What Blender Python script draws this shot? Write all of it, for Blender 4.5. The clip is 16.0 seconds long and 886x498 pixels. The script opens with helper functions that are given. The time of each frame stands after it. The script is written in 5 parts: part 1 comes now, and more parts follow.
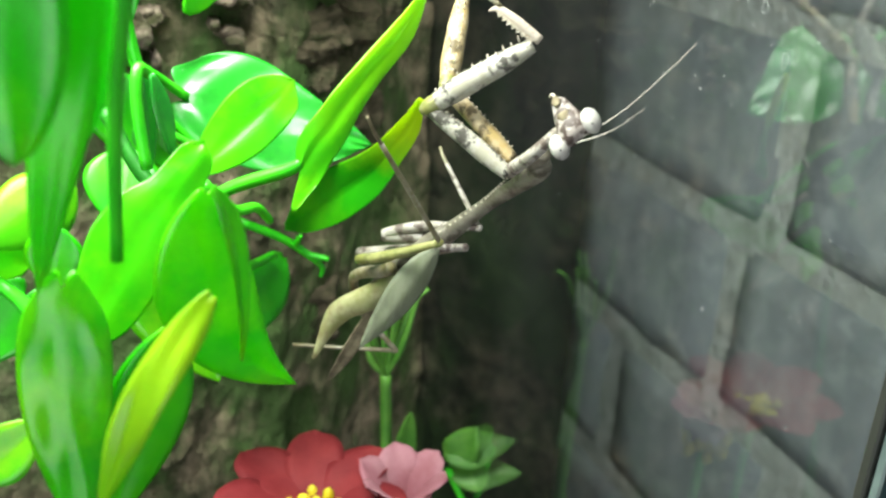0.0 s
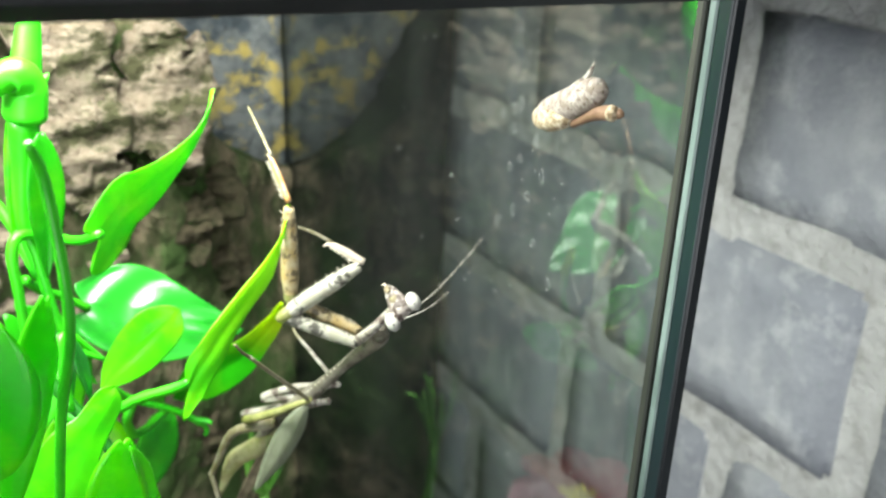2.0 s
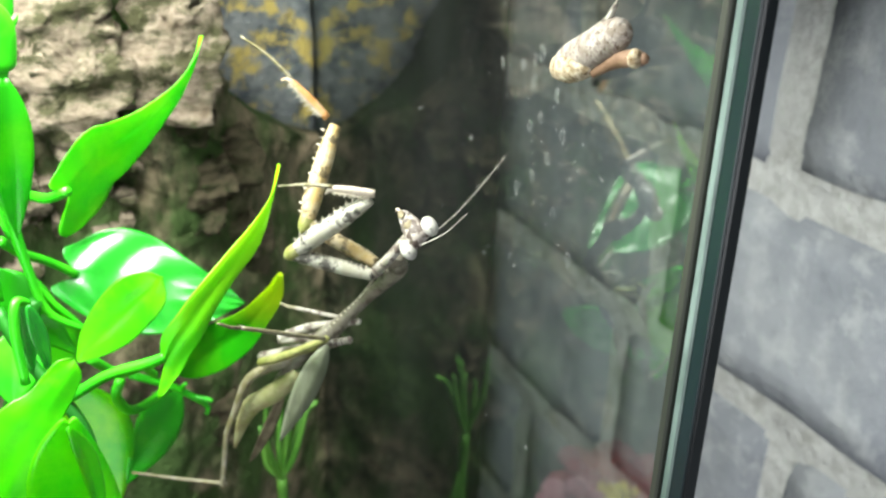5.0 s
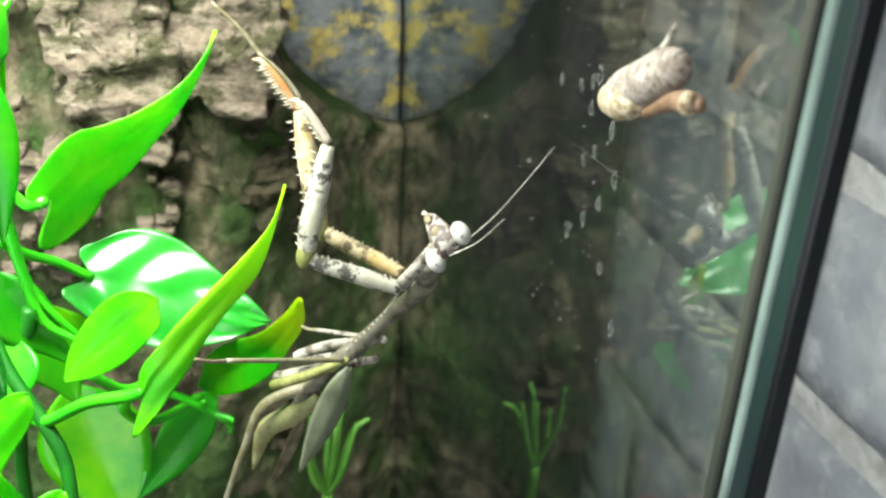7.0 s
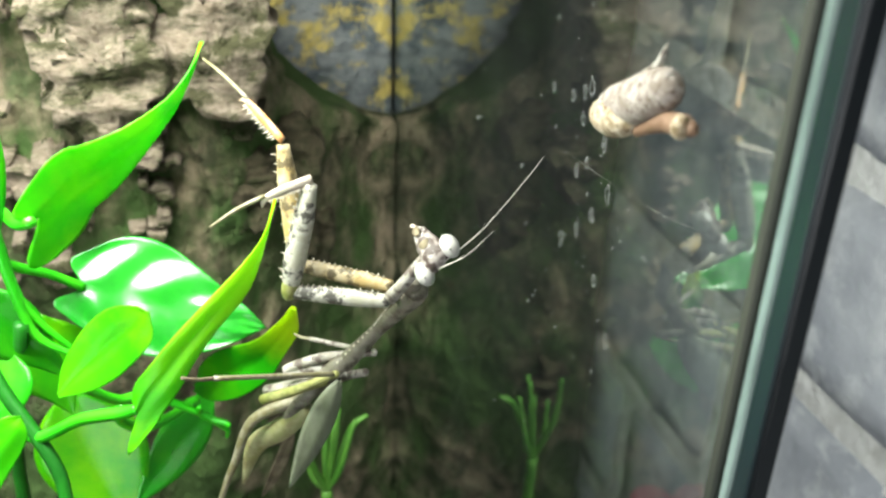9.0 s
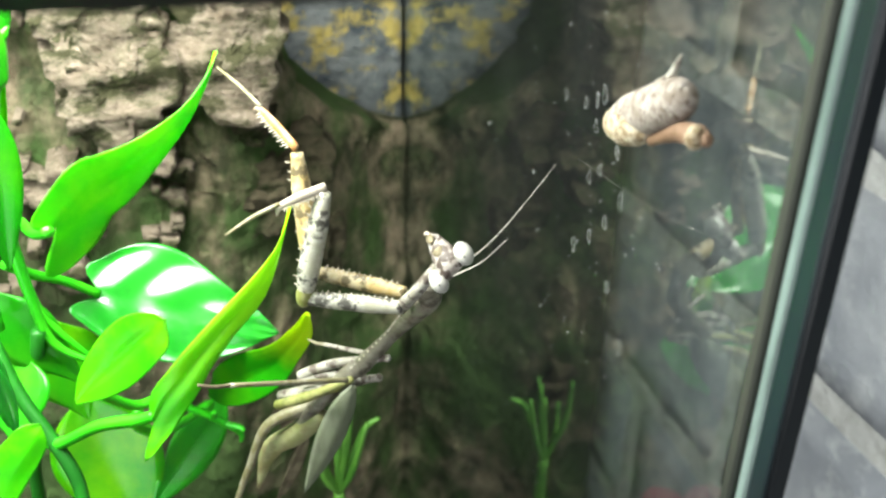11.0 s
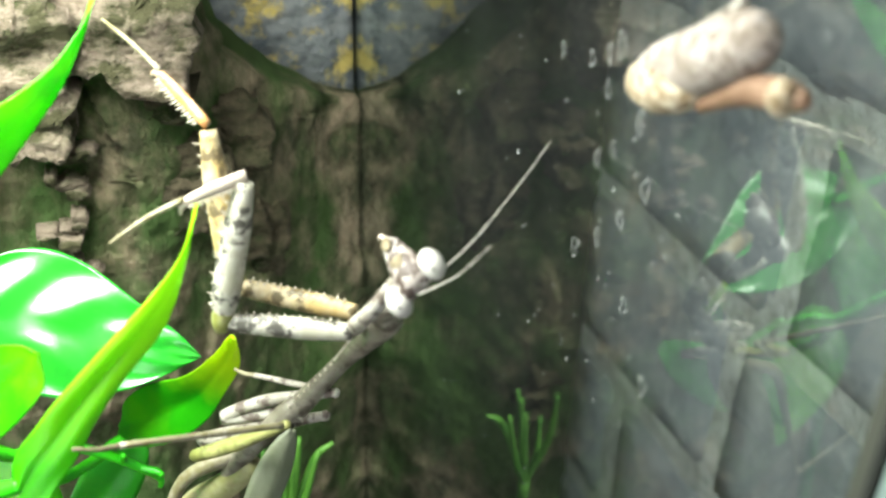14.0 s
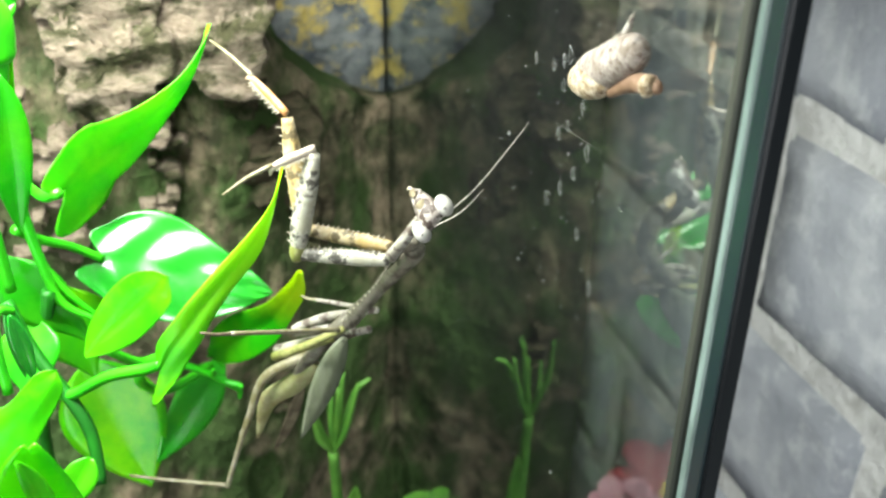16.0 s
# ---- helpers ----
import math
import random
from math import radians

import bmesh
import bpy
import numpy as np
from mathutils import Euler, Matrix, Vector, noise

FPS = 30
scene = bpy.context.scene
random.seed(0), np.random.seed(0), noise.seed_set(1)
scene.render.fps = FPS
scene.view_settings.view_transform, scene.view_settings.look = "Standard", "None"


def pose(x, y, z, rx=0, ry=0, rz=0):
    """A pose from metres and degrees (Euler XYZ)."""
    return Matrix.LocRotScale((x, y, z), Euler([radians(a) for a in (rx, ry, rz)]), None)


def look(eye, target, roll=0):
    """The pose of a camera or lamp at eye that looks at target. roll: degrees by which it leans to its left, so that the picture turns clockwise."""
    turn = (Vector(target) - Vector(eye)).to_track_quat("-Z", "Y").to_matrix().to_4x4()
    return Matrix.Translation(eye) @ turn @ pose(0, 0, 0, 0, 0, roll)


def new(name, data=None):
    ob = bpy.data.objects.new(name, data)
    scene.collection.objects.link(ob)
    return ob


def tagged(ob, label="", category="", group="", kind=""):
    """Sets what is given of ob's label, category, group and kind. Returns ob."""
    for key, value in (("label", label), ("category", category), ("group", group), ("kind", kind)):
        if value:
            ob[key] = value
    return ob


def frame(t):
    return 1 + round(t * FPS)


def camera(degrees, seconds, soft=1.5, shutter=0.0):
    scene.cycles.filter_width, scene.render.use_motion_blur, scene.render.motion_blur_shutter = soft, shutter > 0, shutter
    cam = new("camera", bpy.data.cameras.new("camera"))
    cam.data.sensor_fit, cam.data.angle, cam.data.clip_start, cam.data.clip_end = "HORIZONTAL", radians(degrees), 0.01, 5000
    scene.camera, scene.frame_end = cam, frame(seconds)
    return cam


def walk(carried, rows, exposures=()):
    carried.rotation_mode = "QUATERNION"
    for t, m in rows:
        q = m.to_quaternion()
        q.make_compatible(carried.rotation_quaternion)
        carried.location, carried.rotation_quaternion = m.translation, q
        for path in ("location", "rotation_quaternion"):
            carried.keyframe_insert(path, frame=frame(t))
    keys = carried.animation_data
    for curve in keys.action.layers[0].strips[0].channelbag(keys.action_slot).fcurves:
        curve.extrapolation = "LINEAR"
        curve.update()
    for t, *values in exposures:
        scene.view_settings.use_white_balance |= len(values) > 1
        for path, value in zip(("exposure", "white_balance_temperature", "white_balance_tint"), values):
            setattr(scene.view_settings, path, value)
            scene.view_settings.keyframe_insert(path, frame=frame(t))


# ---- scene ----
cam = camera(50.0, 16.0, soft=2.4)
cam.data.dof.use_dof, cam.data.dof.focus_distance, cam.data.dof.aperture_fstop = True, 0.155, 26.0
PATH = [
    (0, -0.1021, -0.0724, 0.2781, 65.79, -2.44, -22.42),
    (0.5, -0.1047, -0.0717, 0.2904, 64.95, -2.18, -22.98),
    (1, -0.1052, -0.0912, 0.3110, 64.75, -2.85, -27.04),
    (1.5, -0.1118, -0.1041, 0.3247, 67.91, -2.50, -30.18),
    (2, -0.1111, -0.1027, 0.3261, 68.01, -2.71, -30.27),
    (2.5, -0.1084, -0.1004, 0.3188, 67.97, -1.94, -30.01),
    (3, -0.1077, -0.1026, 0.3186, 67.67, -1.82, -29.62),
    (3.5, -0.1040, -0.1012, 0.3178, 67.32, -1.70, -29.56),
    (4, -0.1025, -0.0967, 0.3174, 67.23, -1.54, -28.93),
    (6.5, -0.0624, -0.0878, 0.3150, 64.97, -2.73, -16.77),
    (7, -0.0582, -0.0726, 0.3190, 63.98, -2.57, -14.74),
    (7.5, -0.0570, -0.0691, 0.3229, 63.10, -2.56, -15.61),
    (8, -0.0575, -0.0696, 0.3234, 62.74, -2.44, -15.87),
    (8.5, -0.0567, -0.0691, 0.3235, 62.13, -2.14, -15.52),
    (9, -0.0565, -0.0688, 0.3243, 62.22, -1.86, -15.22),
    (9.5, -0.0566, -0.0690, 0.3258, 62.53, -1.64, -15.04),
    (12, -0.0581, -0.0676, 0.3260, 61.84, -1.26, -15.30),
    (12.5, -0.0498, -0.0412, 0.3125, 62.15, -1.56, -16.07),
    (13, -0.0481, -0.0357, 0.3093, 62.94, -2.11, -17.13),
    (13.5, -0.0479, -0.0352, 0.3102, 62.28, -1.76, -17.49),
    (14, -0.0482, -0.0358, 0.3115, 60.94, -1.68, -17.42),
    (14.5, -0.0536, -0.0364, 0.3095, 61.07, -2.48, -19.55),
    (15, -0.0488, -0.0366, 0.3129, 60.15, -1.55, -17.32),
    (15.5, -0.0583, -0.0669, 0.3275, 60.08, -0.90, -17.03),
    (16, -0.0603, -0.0817, 0.3265, 61.39, -0.69, -16.22),
]
walk(cam, [(t, pose(x, y, z, rx, ry, rz)) for t, x, y, z, rx, ry, rz in PATH],
     exposures=[(0, 0.11), (0.4, 0.04), (1.0, 0.01), (1.6, 0.12), (2.2, 0.16), (4.2, 0.16), (6.5, 0.09), (8.0, 0.06), (9.5, 0.09), (12.0, 0.17), (12.6, 0.21), (13.2, 0.29), (14.0, 0.29), (14.6, 0.24), (15.0, 0.24), (15.6, 0.24), (16.0, 0.21)])

# ---- light: the lamp over the tank, an added fill light in an unseen window ----
world = bpy.data.worlds.new("room_air")
world.use_nodes = True
world.node_tree.nodes["Background"].inputs[0].default_value = (0.9, 0.95, 1.0, 1)
world.node_tree.nodes["Background"].inputs[1].default_value = 0.4
scene.world = world
scene.view_settings.exposure = 0.0


def area_lamp(name, m, watts, sx, sy, colour):
    data = bpy.data.lights.new(name, "AREA")
    data.shape, data.size, data.size_y, data.energy, data.color = "RECTANGLE", sx, sy, watts, colour
    ob = new(name, data)
    ob.matrix_world = m
    return ob


area_lamp("tank_lamp_light", pose(-0.118, 0.072, 0.346, 0, 0, 0), 1.35, 0.13, 0.08, (0.96, 1.0, 0.92))
# fill light added behind the camera to brighten the block wall and leaves
area_lamp("window_light", look((-0.55, -0.735, 0.10), (0.08, 0.12, 0.08)), 4.6, 0.55, 0.62, (0.93, 0.97, 1.0))


# ---- materials ----
def links(m):
    nt = m.node_tree
    return nt.nodes, nt.links


def surface(name, a, b, scale=60.0, rough=0.6, c=None, scale2=400.0, bump=0.2, bump_scale=300.0, metal=0.0, spec=0.5,
            stretch=(1, 1, 1), lo=0.4, hi=0.62, translucent=0.0, depth=0.0006, vary=0.0, coat=0.0, cut=(0.5, 0.68), tip=None):
    """Two colours mixed by a coarse noise, a third by a fine one, with relief."""
    m = bpy.data.materials.new(name)
    m.use_nodes = True
    n, l = links(m)
    p = n["Principled BSDF"]
    tc = n.new("ShaderNodeTexCoord")
    mp = n.new("ShaderNodeMapping")
    mp.inputs["Scale"].default_value = stretch
    l.new(tc.outputs["Object"], mp.inputs[0])
    def noise_tex(s, detail=6.0):
        t = n.new("ShaderNodeTexNoise")
        t.inputs["Scale"].default_value, t.inputs["Detail"].default_value = s, detail
        t.inputs["Roughness"].default_value = 0.62
        l.new(mp.outputs[0], t.inputs["Vector"])
        return t
    def ramp(src, x0, x1, c0, c1):
        r = n.new("ShaderNodeValToRGB")
        r.color_ramp.elements[0].position, r.color_ramp.elements[1].position = x0, x1
        r.color_ramp.elements[0].color, r.color_ramp.elements[1].color = (*c0, 1), (*c1, 1)
        l.new(src, r.inputs[0])
        return r
    t1 = noise_tex(scale)
    out = ramp(t1.outputs["Fac"], lo, hi, a, b).outputs[0]
    if c is not None:
        t2 = noise_tex(scale2)
        f = ramp(t2.outputs["Fac"], cut[0], cut[1], (0, 0, 0), (1, 1, 1))
        mx = n.new("ShaderNodeMix")
        mx.data_type = "RGBA"
        l.new(f.outputs[0], mx.inputs[0])
        l.new(out, mx.inputs[6])
        mx.inputs[7].default_value = (*c, 1)
        out = mx.outputs[2]
    if tip is not None:
        sx = n.new("ShaderNodeSeparateXYZ")
        l.new(tc.outputs["Generated"], sx.inputs[0])
        t4 = noise_tex(scale * 2)
        ad = n.new("ShaderNodeMath")
        ad.operation = "MULTIPLY_ADD"
        ad.inputs[1].default_value = 0.35
        l.new(t4.outputs["Fac"], ad.inputs[0])
        l.new(sx.outputs[2], ad.inputs[2])
        f = ramp(ad.outputs[0], tip[1] + 0.17, tip[2] + 0.17, (0, 0, 0), (1, 1, 1))
        mx = n.new("ShaderNodeMix")
        mx.data_type = "RGBA"
        l.new(f.outputs[0], mx.inputs[0])
        l.new(out, mx.inputs[6])
        mx.inputs[7].default_value = (*tip[0], 1)
        out = mx.outputs[2]
    if vary:
        oi = n.new("ShaderNodeObjectInfo")
        hs = n.new("ShaderNodeHueSaturation")
        mr = n.new("ShaderNodeMapRange")
        mr.inputs["To Min"].default_value, mr.inputs["To Max"].default_value = 1 - vary, 1 + vary
        l.new(oi.outputs["Random"], mr.inputs[0])
        l.new(mr.outputs[0], hs.inputs["Value"])
        l.new(out, hs.inputs["Color"])
        out = hs.outputs[0]
    l.new(out, p.inputs["Base Color"])
    p.inputs["Roughness"].default_value, p.inputs["Metallic"].default_value = rough, metal
    p.inputs["Specular IOR Level"].default_value = spec
    p.inputs["Coat Weight"].default_value, p.inputs["Coat Roughness"].default_value = coat, 0.24
    if bump:
        t3 = noise_tex(bump_scale, 8.0)
        bp = n.new("ShaderNodeBump")
        bp.inputs["Strength"].default_value, bp.inputs["Distance"].default_value = bump, depth
        l.new(t3.outputs["Fac"], bp.inputs["Height"])
        l.new(bp.outputs[0], p.inputs["Normal"])
    if translucent:
        tr = n.new("ShaderNodeBsdfTranslucent")
        l.new(out, tr.inputs[0])
        ms = n.new("ShaderNodeMixShader")
        ms.inputs[0].default_value = translucent
        l.new(p.outputs[0], ms.inputs[1])
        l.new(tr.outputs[0], ms.inputs[2])
        l.new(ms.outputs[0], n["Material Output"].inputs[0])
    return m


def pane_glass(name, tint, gloss, rough, film):
    """Clear pane: see-through with a tint, a mirror sheen and a thin film of dirt."""
    m = bpy.data.materials.new(name)
    m.use_nodes = True
    n, l = links(m)
    n.remove(n["Principled BSDF"])
    tr, gl, df = n.new("ShaderNodeBsdfTransparent"), n.new("ShaderNodeBsdfGlossy"), n.new("ShaderNodeBsdfDiffuse")
    tr.inputs[0].default_value = (*tint, 1)
    gl.inputs["Roughness"].default_value = rough
    gl.inputs["Color"].default_value = (0.9, 0.96, 0.93, 1)
    df.inputs[0].default_value = (0.62, 0.66, 0.64, 1)
    tc, t = n.new("ShaderNodeTexCoord"), n.new("ShaderNodeTexNoise")
    mp = n.new("ShaderNodeMapping")
    mp.inputs["Scale"].default_value = (1, 1, 0.35)
    l.new(tc.outputs["Object"], mp.inputs[0])
    l.new(mp.outputs[0], t.inputs["Vector"])
    t.inputs["Scale"].default_value, t.inputs["Detail"].default_value = 45, 8
    mr = n.new("ShaderNodeMapRange")
    mr.inputs["From Min"].default_value, mr.inputs["From Max"].default_value = 0.35, 0.75
    mr.inputs["To Min"].default_value, mr.inputs["To Max"].default_value = film * 0.5, film * 1.7
    l.new(t.outputs["Fac"], mr.inputs[0])
    m1, m2 = n.new("ShaderNodeMixShader"), n.new("ShaderNodeMixShader")
    l.new(mr.outputs[0], m1.inputs[0])
    l.new(tr.outputs[0], m1.inputs[1])
    l.new(df.outputs[0], m1.inputs[2])
    fr, mul = n.new("ShaderNodeFresnel"), n.new("ShaderNodeMath")
    fr.inputs[0].default_value = 1.5
    mul.operation, mul.inputs[1].default_value = "MULTIPLY", gloss
    l.new(fr.outputs[0], mul.inputs[0])
    l.new(mul.outputs[0], m2.inputs[0])
    l.new(m1.outputs[0], m2.inputs[1])
    l.new(gl.outputs[0], m2.inputs[2])
    l.new(m2.outputs[0], n["Material Output"].inputs[0])
    return m


LEAF = surface("plastic_leaf", (0.030, 0.50, 0.002), (0.10, 0.62, 0.002), 45, 0.28, (0.21, 0.68, 0.003), 60, 0.12, 260, spec=0.5, translucent=0.48, coat=0.35, vary=0.10, cut=(0.46, 0.66))
LEAF_DARK = surface("plastic_leaf_dark", (0.012, 0.38, 0.006), (0.030, 0.50, 0.008), 45, 0.30, (0.08, 0.56, 0.006), 60, 0.2, 180, spec=0.55, translucent=0.38, vary=0.12)
LEAF_GLOSS = surface("plastic_leaf_glossy", (0.008, 0.24, 0.016), (0.018, 0.38, 0.02), 40, 0.26, (0.03, 0.44, 0.02), 70, 0.25, 110, spec=0.7, translucent=0.2, coat=0.8)
LEAF_LIME = surface("plastic_leaf_lime", (0.045, 0.54, 0.005), (0.12, 0.63, 0.005), 40, 0.32, (0.36, 0.70, 0.012), 38, 0.12, 260, spec=0.5, translucent=0.42, vary=0.08)
LEAF_YELLOW = surface("plastic_leaf_yellow", (0.26, 0.62, 0.008), (0.42, 0.70, 0.010), 40, 0.32, (0.52, 0.72, 0.010), 38, 0.12, 260, spec=0.5, translucent=0.42, vary=0.08)
LEAF_TIPPED = surface("plastic_leaf_yellow_tip", (0.012, 0.40, 0.004), (0.035, 0.52, 0.004), 40, 0.32, (0.10, 0.58, 0.005), 60, 0.12, 260, spec=0.5, translucent=0.58, vary=0.05, tip=((0.56, 0.78, 0.008), 0.50, 0.90))
LEAF_LIME_TIP = surface("plastic_leaf_lime_tip", (0.07, 0.56, 0.004), (0.15, 0.65, 0.004), 40, 0.30, (0.22, 0.67, 0.005), 60, 0.12, 260, spec=0.5, translucent=0.5, vary=0.05, tip=((0.36, 0.72, 0.008), 0.25, 0.75))
STEM = surface("plastic_stem", (0.02, 0.44, 0.005), (0.05, 0.57, 0.006), 80, 0.38, None, bump=0.15, bump_scale=300, spec=0.5)
# darker copy of the stem plastic: shade inside the vine put into its colour
STEM_SHADED = surface("shaded_plastic_stem", (0.006, 0.10, 0.006), (0.012, 0.17, 0.008), 80, 0.4, None, bump=0.15, bump_scale=300, spec=0.4)
SPRIG = surface("plastic_sprig", (0.05, 0.18, 0.015), (0.10, 0.27, 0.03), 120, 0.5, None, bump=0.2, bump_scale=500)
BARK = surface("mossy_dark_bark", (0.061, 0.062, 0.034), (0.305, 0.238, 0.161), 110, 0.92, (0.056, 0.098, 0.029), 42, 1.0, 300, spec=0.15, stretch=(1, 1, 0.7), lo=0.42, hi=0.66, depth=0.004, cut=(0.40, 0.57))
PLATE = surface("pale_pink_cork", (0.13, 0.10, 0.068), (0.39, 0.315, 0.25), 130, 0.92, (0.060, 0.058, 0.028), 120, 1.0, 420, spec=0.2, stretch=(0.8, 1, 1.2), lo=0.33, hi=0.60, depth=0.003, cut=(0.43, 0.57))
PLATE_DARK = surface("dull_cork", (0.026, 0.026, 0.013), (0.16, 0.125, 0.082), 90, 0.92, (0.022, 0.030, 0.010), 70, 1.0, 420, spec=0.2, stretch=(0.8, 1, 1.2), lo=0.36, hi=0.62, depth=0.003, cut=(0.46, 0.60))
ROCK = surface("lichen_rock_panel", (0.054, 0.066, 0.078), (0.180, 0.190, 0.192), 80, 0.85, (0.396, 0.306, 0.090), 110, 1.0, 200, spec=0.25, depth=0.004, cut=(0.50, 0.62))
SOIL = surface("dark_soil", (0.015, 0.011, 0.008), (0.05, 0.036, 0.024), 90, 0.95, (0.08, 0.06, 0.04), 300, 0.9, 200, spec=0.2, depth=0.002)
BLOCK = surface("grey_painted_block", (0.251, 0.265, 0.298), (0.344, 0.358, 0.391), 24, 0.75, (0.437, 0.451, 0.474), 70, 0.5, 160, spec=0.3, vary=0.08, depth=0.0025)
MORTAR = surface("pale_mortar", (0.475, 0.475, 0.470), (0.646, 0.646, 0.636), 45, 0.95, (0.380, 0.375, 0.361), 110, 1.0, 100, spec=0.2, depth=0.005)
# shade behind the tank, put into the wall's colour
DARK_WALL = surface("near_black_shade_wall", (0.010, 0.011, 0.010), (0.022, 0.023, 0.021), 8, 0.7, None, bump=0.3, bump_scale=80)
PLASTER = surface("off_white_plaster", (0.50, 0.49, 0.47), (0.60, 0.59, 0.57), 4, 0.85, None, bump=0.3, bump_scale=60)
FLOORING = surface("brown_floorboards", (0.12, 0.08, 0.05), (0.20, 0.14, 0.09), 6, 0.5, None, bump=0.2, bump_scale=40, stretch=(1, 8, 1))
CABINET = surface("dark_cabinet", (0.03, 0.026, 0.023), (0.055, 0.045, 0.038), 9, 0.5, None, bump=0.2, bump_scale=90)
BLACK = surface("black_plastic", (0.008, 0.009, 0.010), (0.016, 0.017, 0.018), 60, 0.45, None, bump=0.15, bump_scale=300)
GLASS = pane_glass("side_pane_glass", (0.65, 0.695, 0.67), 2.4, 0.035, 0.013)
CLEAR = bpy.data.materials.new("clear_pane")
CLEAR.use_nodes = True
CLEAR.node_tree.nodes.remove(CLEAR.node_tree.nodes["Principled BSDF"])
see = CLEAR.node_tree.nodes.new("ShaderNodeBsdfTransparent")
see.inputs[0].default_value = (0.86, 0.91, 0.89, 1)
CLEAR.node_tree.links.new(see.outputs[0], CLEAR.node_tree.nodes["Material Output"].inputs[0])
GLASS_EDGE = surface("polished_glass_edge", (0.005, 0.008, 0.010), (0.010, 0.014, 0.016), 30, 0.3, None, bump=0.0, spec=0.4, stretch=(1, 1, 0.2))
BEVEL = surface("ground_glass_bevel", (0.11, 0.155, 0.145), (0.20, 0.265, 0.25), 90, 0.45, (0.06, 0.09, 0.08), 160, 0.3, 300, spec=0.6, stretch=(1, 1, 0.25))
SEAL = surface("dark_silicone_seal", (0.030, 0.034, 0.028), (0.060, 0.062, 0.050), 40, 0.5, None, bump=0.2, bump_scale=200, spec=0.3, stretch=(1, 1, 0.2))
RETURN = surface("teal_glass_return", (0.008, 0.017, 0.020), (0.015, 0.028, 0.032), 30, 0.3, None, bump=0.0, spec=0.4, stretch=(1, 1, 0.2))
SPOT = surface("dried_water_spot", (0.22, 0.235, 0.23), (0.40, 0.42, 0.41), 400, 0.6, None, bump=0)
SHELL = surface("mottled_mantis_shell", (0.266, 0.245, 0.198), (0.367, 0.349, 0.310), 300, 0.5, (0.108, 0.086, 0.072), 420, 0.5, 900, spec=0.35, depth=0.0003, cut=(0.50, 0.57))
BODY = surface("grey_brown_mantis_back", (0.118, 0.108, 0.076), (0.208, 0.192, 0.146), 260, 0.5, (0.063, 0.054, 0.036), 420, 0.5, 1200, spec=0.4, depth=0.0002, cut=(0.48, 0.62))
ARM = surface("mottled_white_foreleg", (0.31, 0.30, 0.225), (0.48, 0.465, 0.41), 260, 0.45, (0.060, 0.056, 0.045), 250, 0.4, 900, spec=0.4, depth=0.0003, cut=(0.495, 0.55))
OLIVE = surface("olive_green_joint", (0.17, 0.18, 0.045), (0.27, 0.27, 0.10), 300, 0.45, (0.10, 0.10, 0.04), 400, 0.3, 900, spec=0.4, depth=0.0002)
AMBER = surface("amber_inner_foreleg", (0.344, 0.248, 0.096), (0.448, 0.384, 0.256), 260, 0.45, (0.104, 0.080, 0.040), 330, 0.4, 900, spec=0.4, depth=0.0003, cut=(0.50, 0.57))
TIBIA = surface("pale_tibia", (0.425, 0.365, 0.289), (0.527, 0.476, 0.408), 300, 0.45, (0.221, 0.128, 0.068), 300, 0.4, 900, spec=0.4, depth=0.0002, cut=(0.50, 0.57))
RUST = surface("rust_orange_tibia", (0.383, 0.178, 0.055), (0.468, 0.306, 0.153), 300, 0.45, (0.357, 0.306, 0.238), 330, 0.4, 900, spec=0.4, depth=0.0002, cut=(0.50, 0.57))
LEG = surface("pale_green_brown_leg", (0.137, 0.122, 0.053), (0.243, 0.222, 0.151), 320, 0.5, (0.300, 0.280, 0.229), 360, 0.4, 900, spec=0.35, depth=0.0002)
EYE = surface("milky_white_eye", (0.34, 0.33, 0.30), (0.42, 0.41, 0.375), 500, 0.4, None, bump=0, spec=0.5)
FACE = surface("pale_pinkish_face", (0.20, 0.17, 0.15), (0.37, 0.345, 0.32), 700, 0.5, (0.055, 0.038, 0.030), 620, 0.5, 1200, spec=0.35, depth=0.0002, cut=(0.47, 0.54))
WING = surface("pale_green_wing", (0.135, 0.155, 0.092), (0.205, 0.225, 0.155), 200, 0.55, (0.095, 0.105, 0.070), 300, 0.4, 700, spec=0.3, stretch=(1, 1, 0.4), depth=0.0003)
WING_DARK = surface("dark_grey_wing", (0.055, 0.058, 0.045), (0.10, 0.105, 0.085), 200, 0.55, (0.070, 0.070, 0.055), 300, 0.4, 700, spec=0.3, stretch=(1, 1, 0.4), depth=0.0003)
BELLY = surface("yellowish_abdomen", (0.23, 0.235, 0.085), (0.36, 0.355, 0.19), 220, 0.5, (0.20, 0.17, 0.075), 330, 0.4, 800, spec=0.3, depth=0.0003)
FLAP = surface("brown_leaf_like_flap", (0.14, 0.115, 0.07), (0.26, 0.22, 0.14), 240, 0.7, (0.09, 0.075, 0.05), 400, 0.5, 700, spec=0.2, translucent=0.2)
HAIR = surface("pale_antenna", (0.50, 0.47, 0.40), (0.60, 0.57, 0.50), 200, 0.5, None, bump=0)
THORN = surface("spine_tips", (0.45, 0.40, 0.30), (0.62, 0.58, 0.48), 900, 0.45, (0.06, 0.05, 0.04), 700, bump=0)
MOTH_WING = surface("grey_brown_moth_wing", (0.21, 0.175, 0.145), (0.40, 0.36, 0.33), 520, 0.85, (0.10, 0.07, 0.05), 1100, 1.0, 1400, spec=0.15, depth=0.0003)
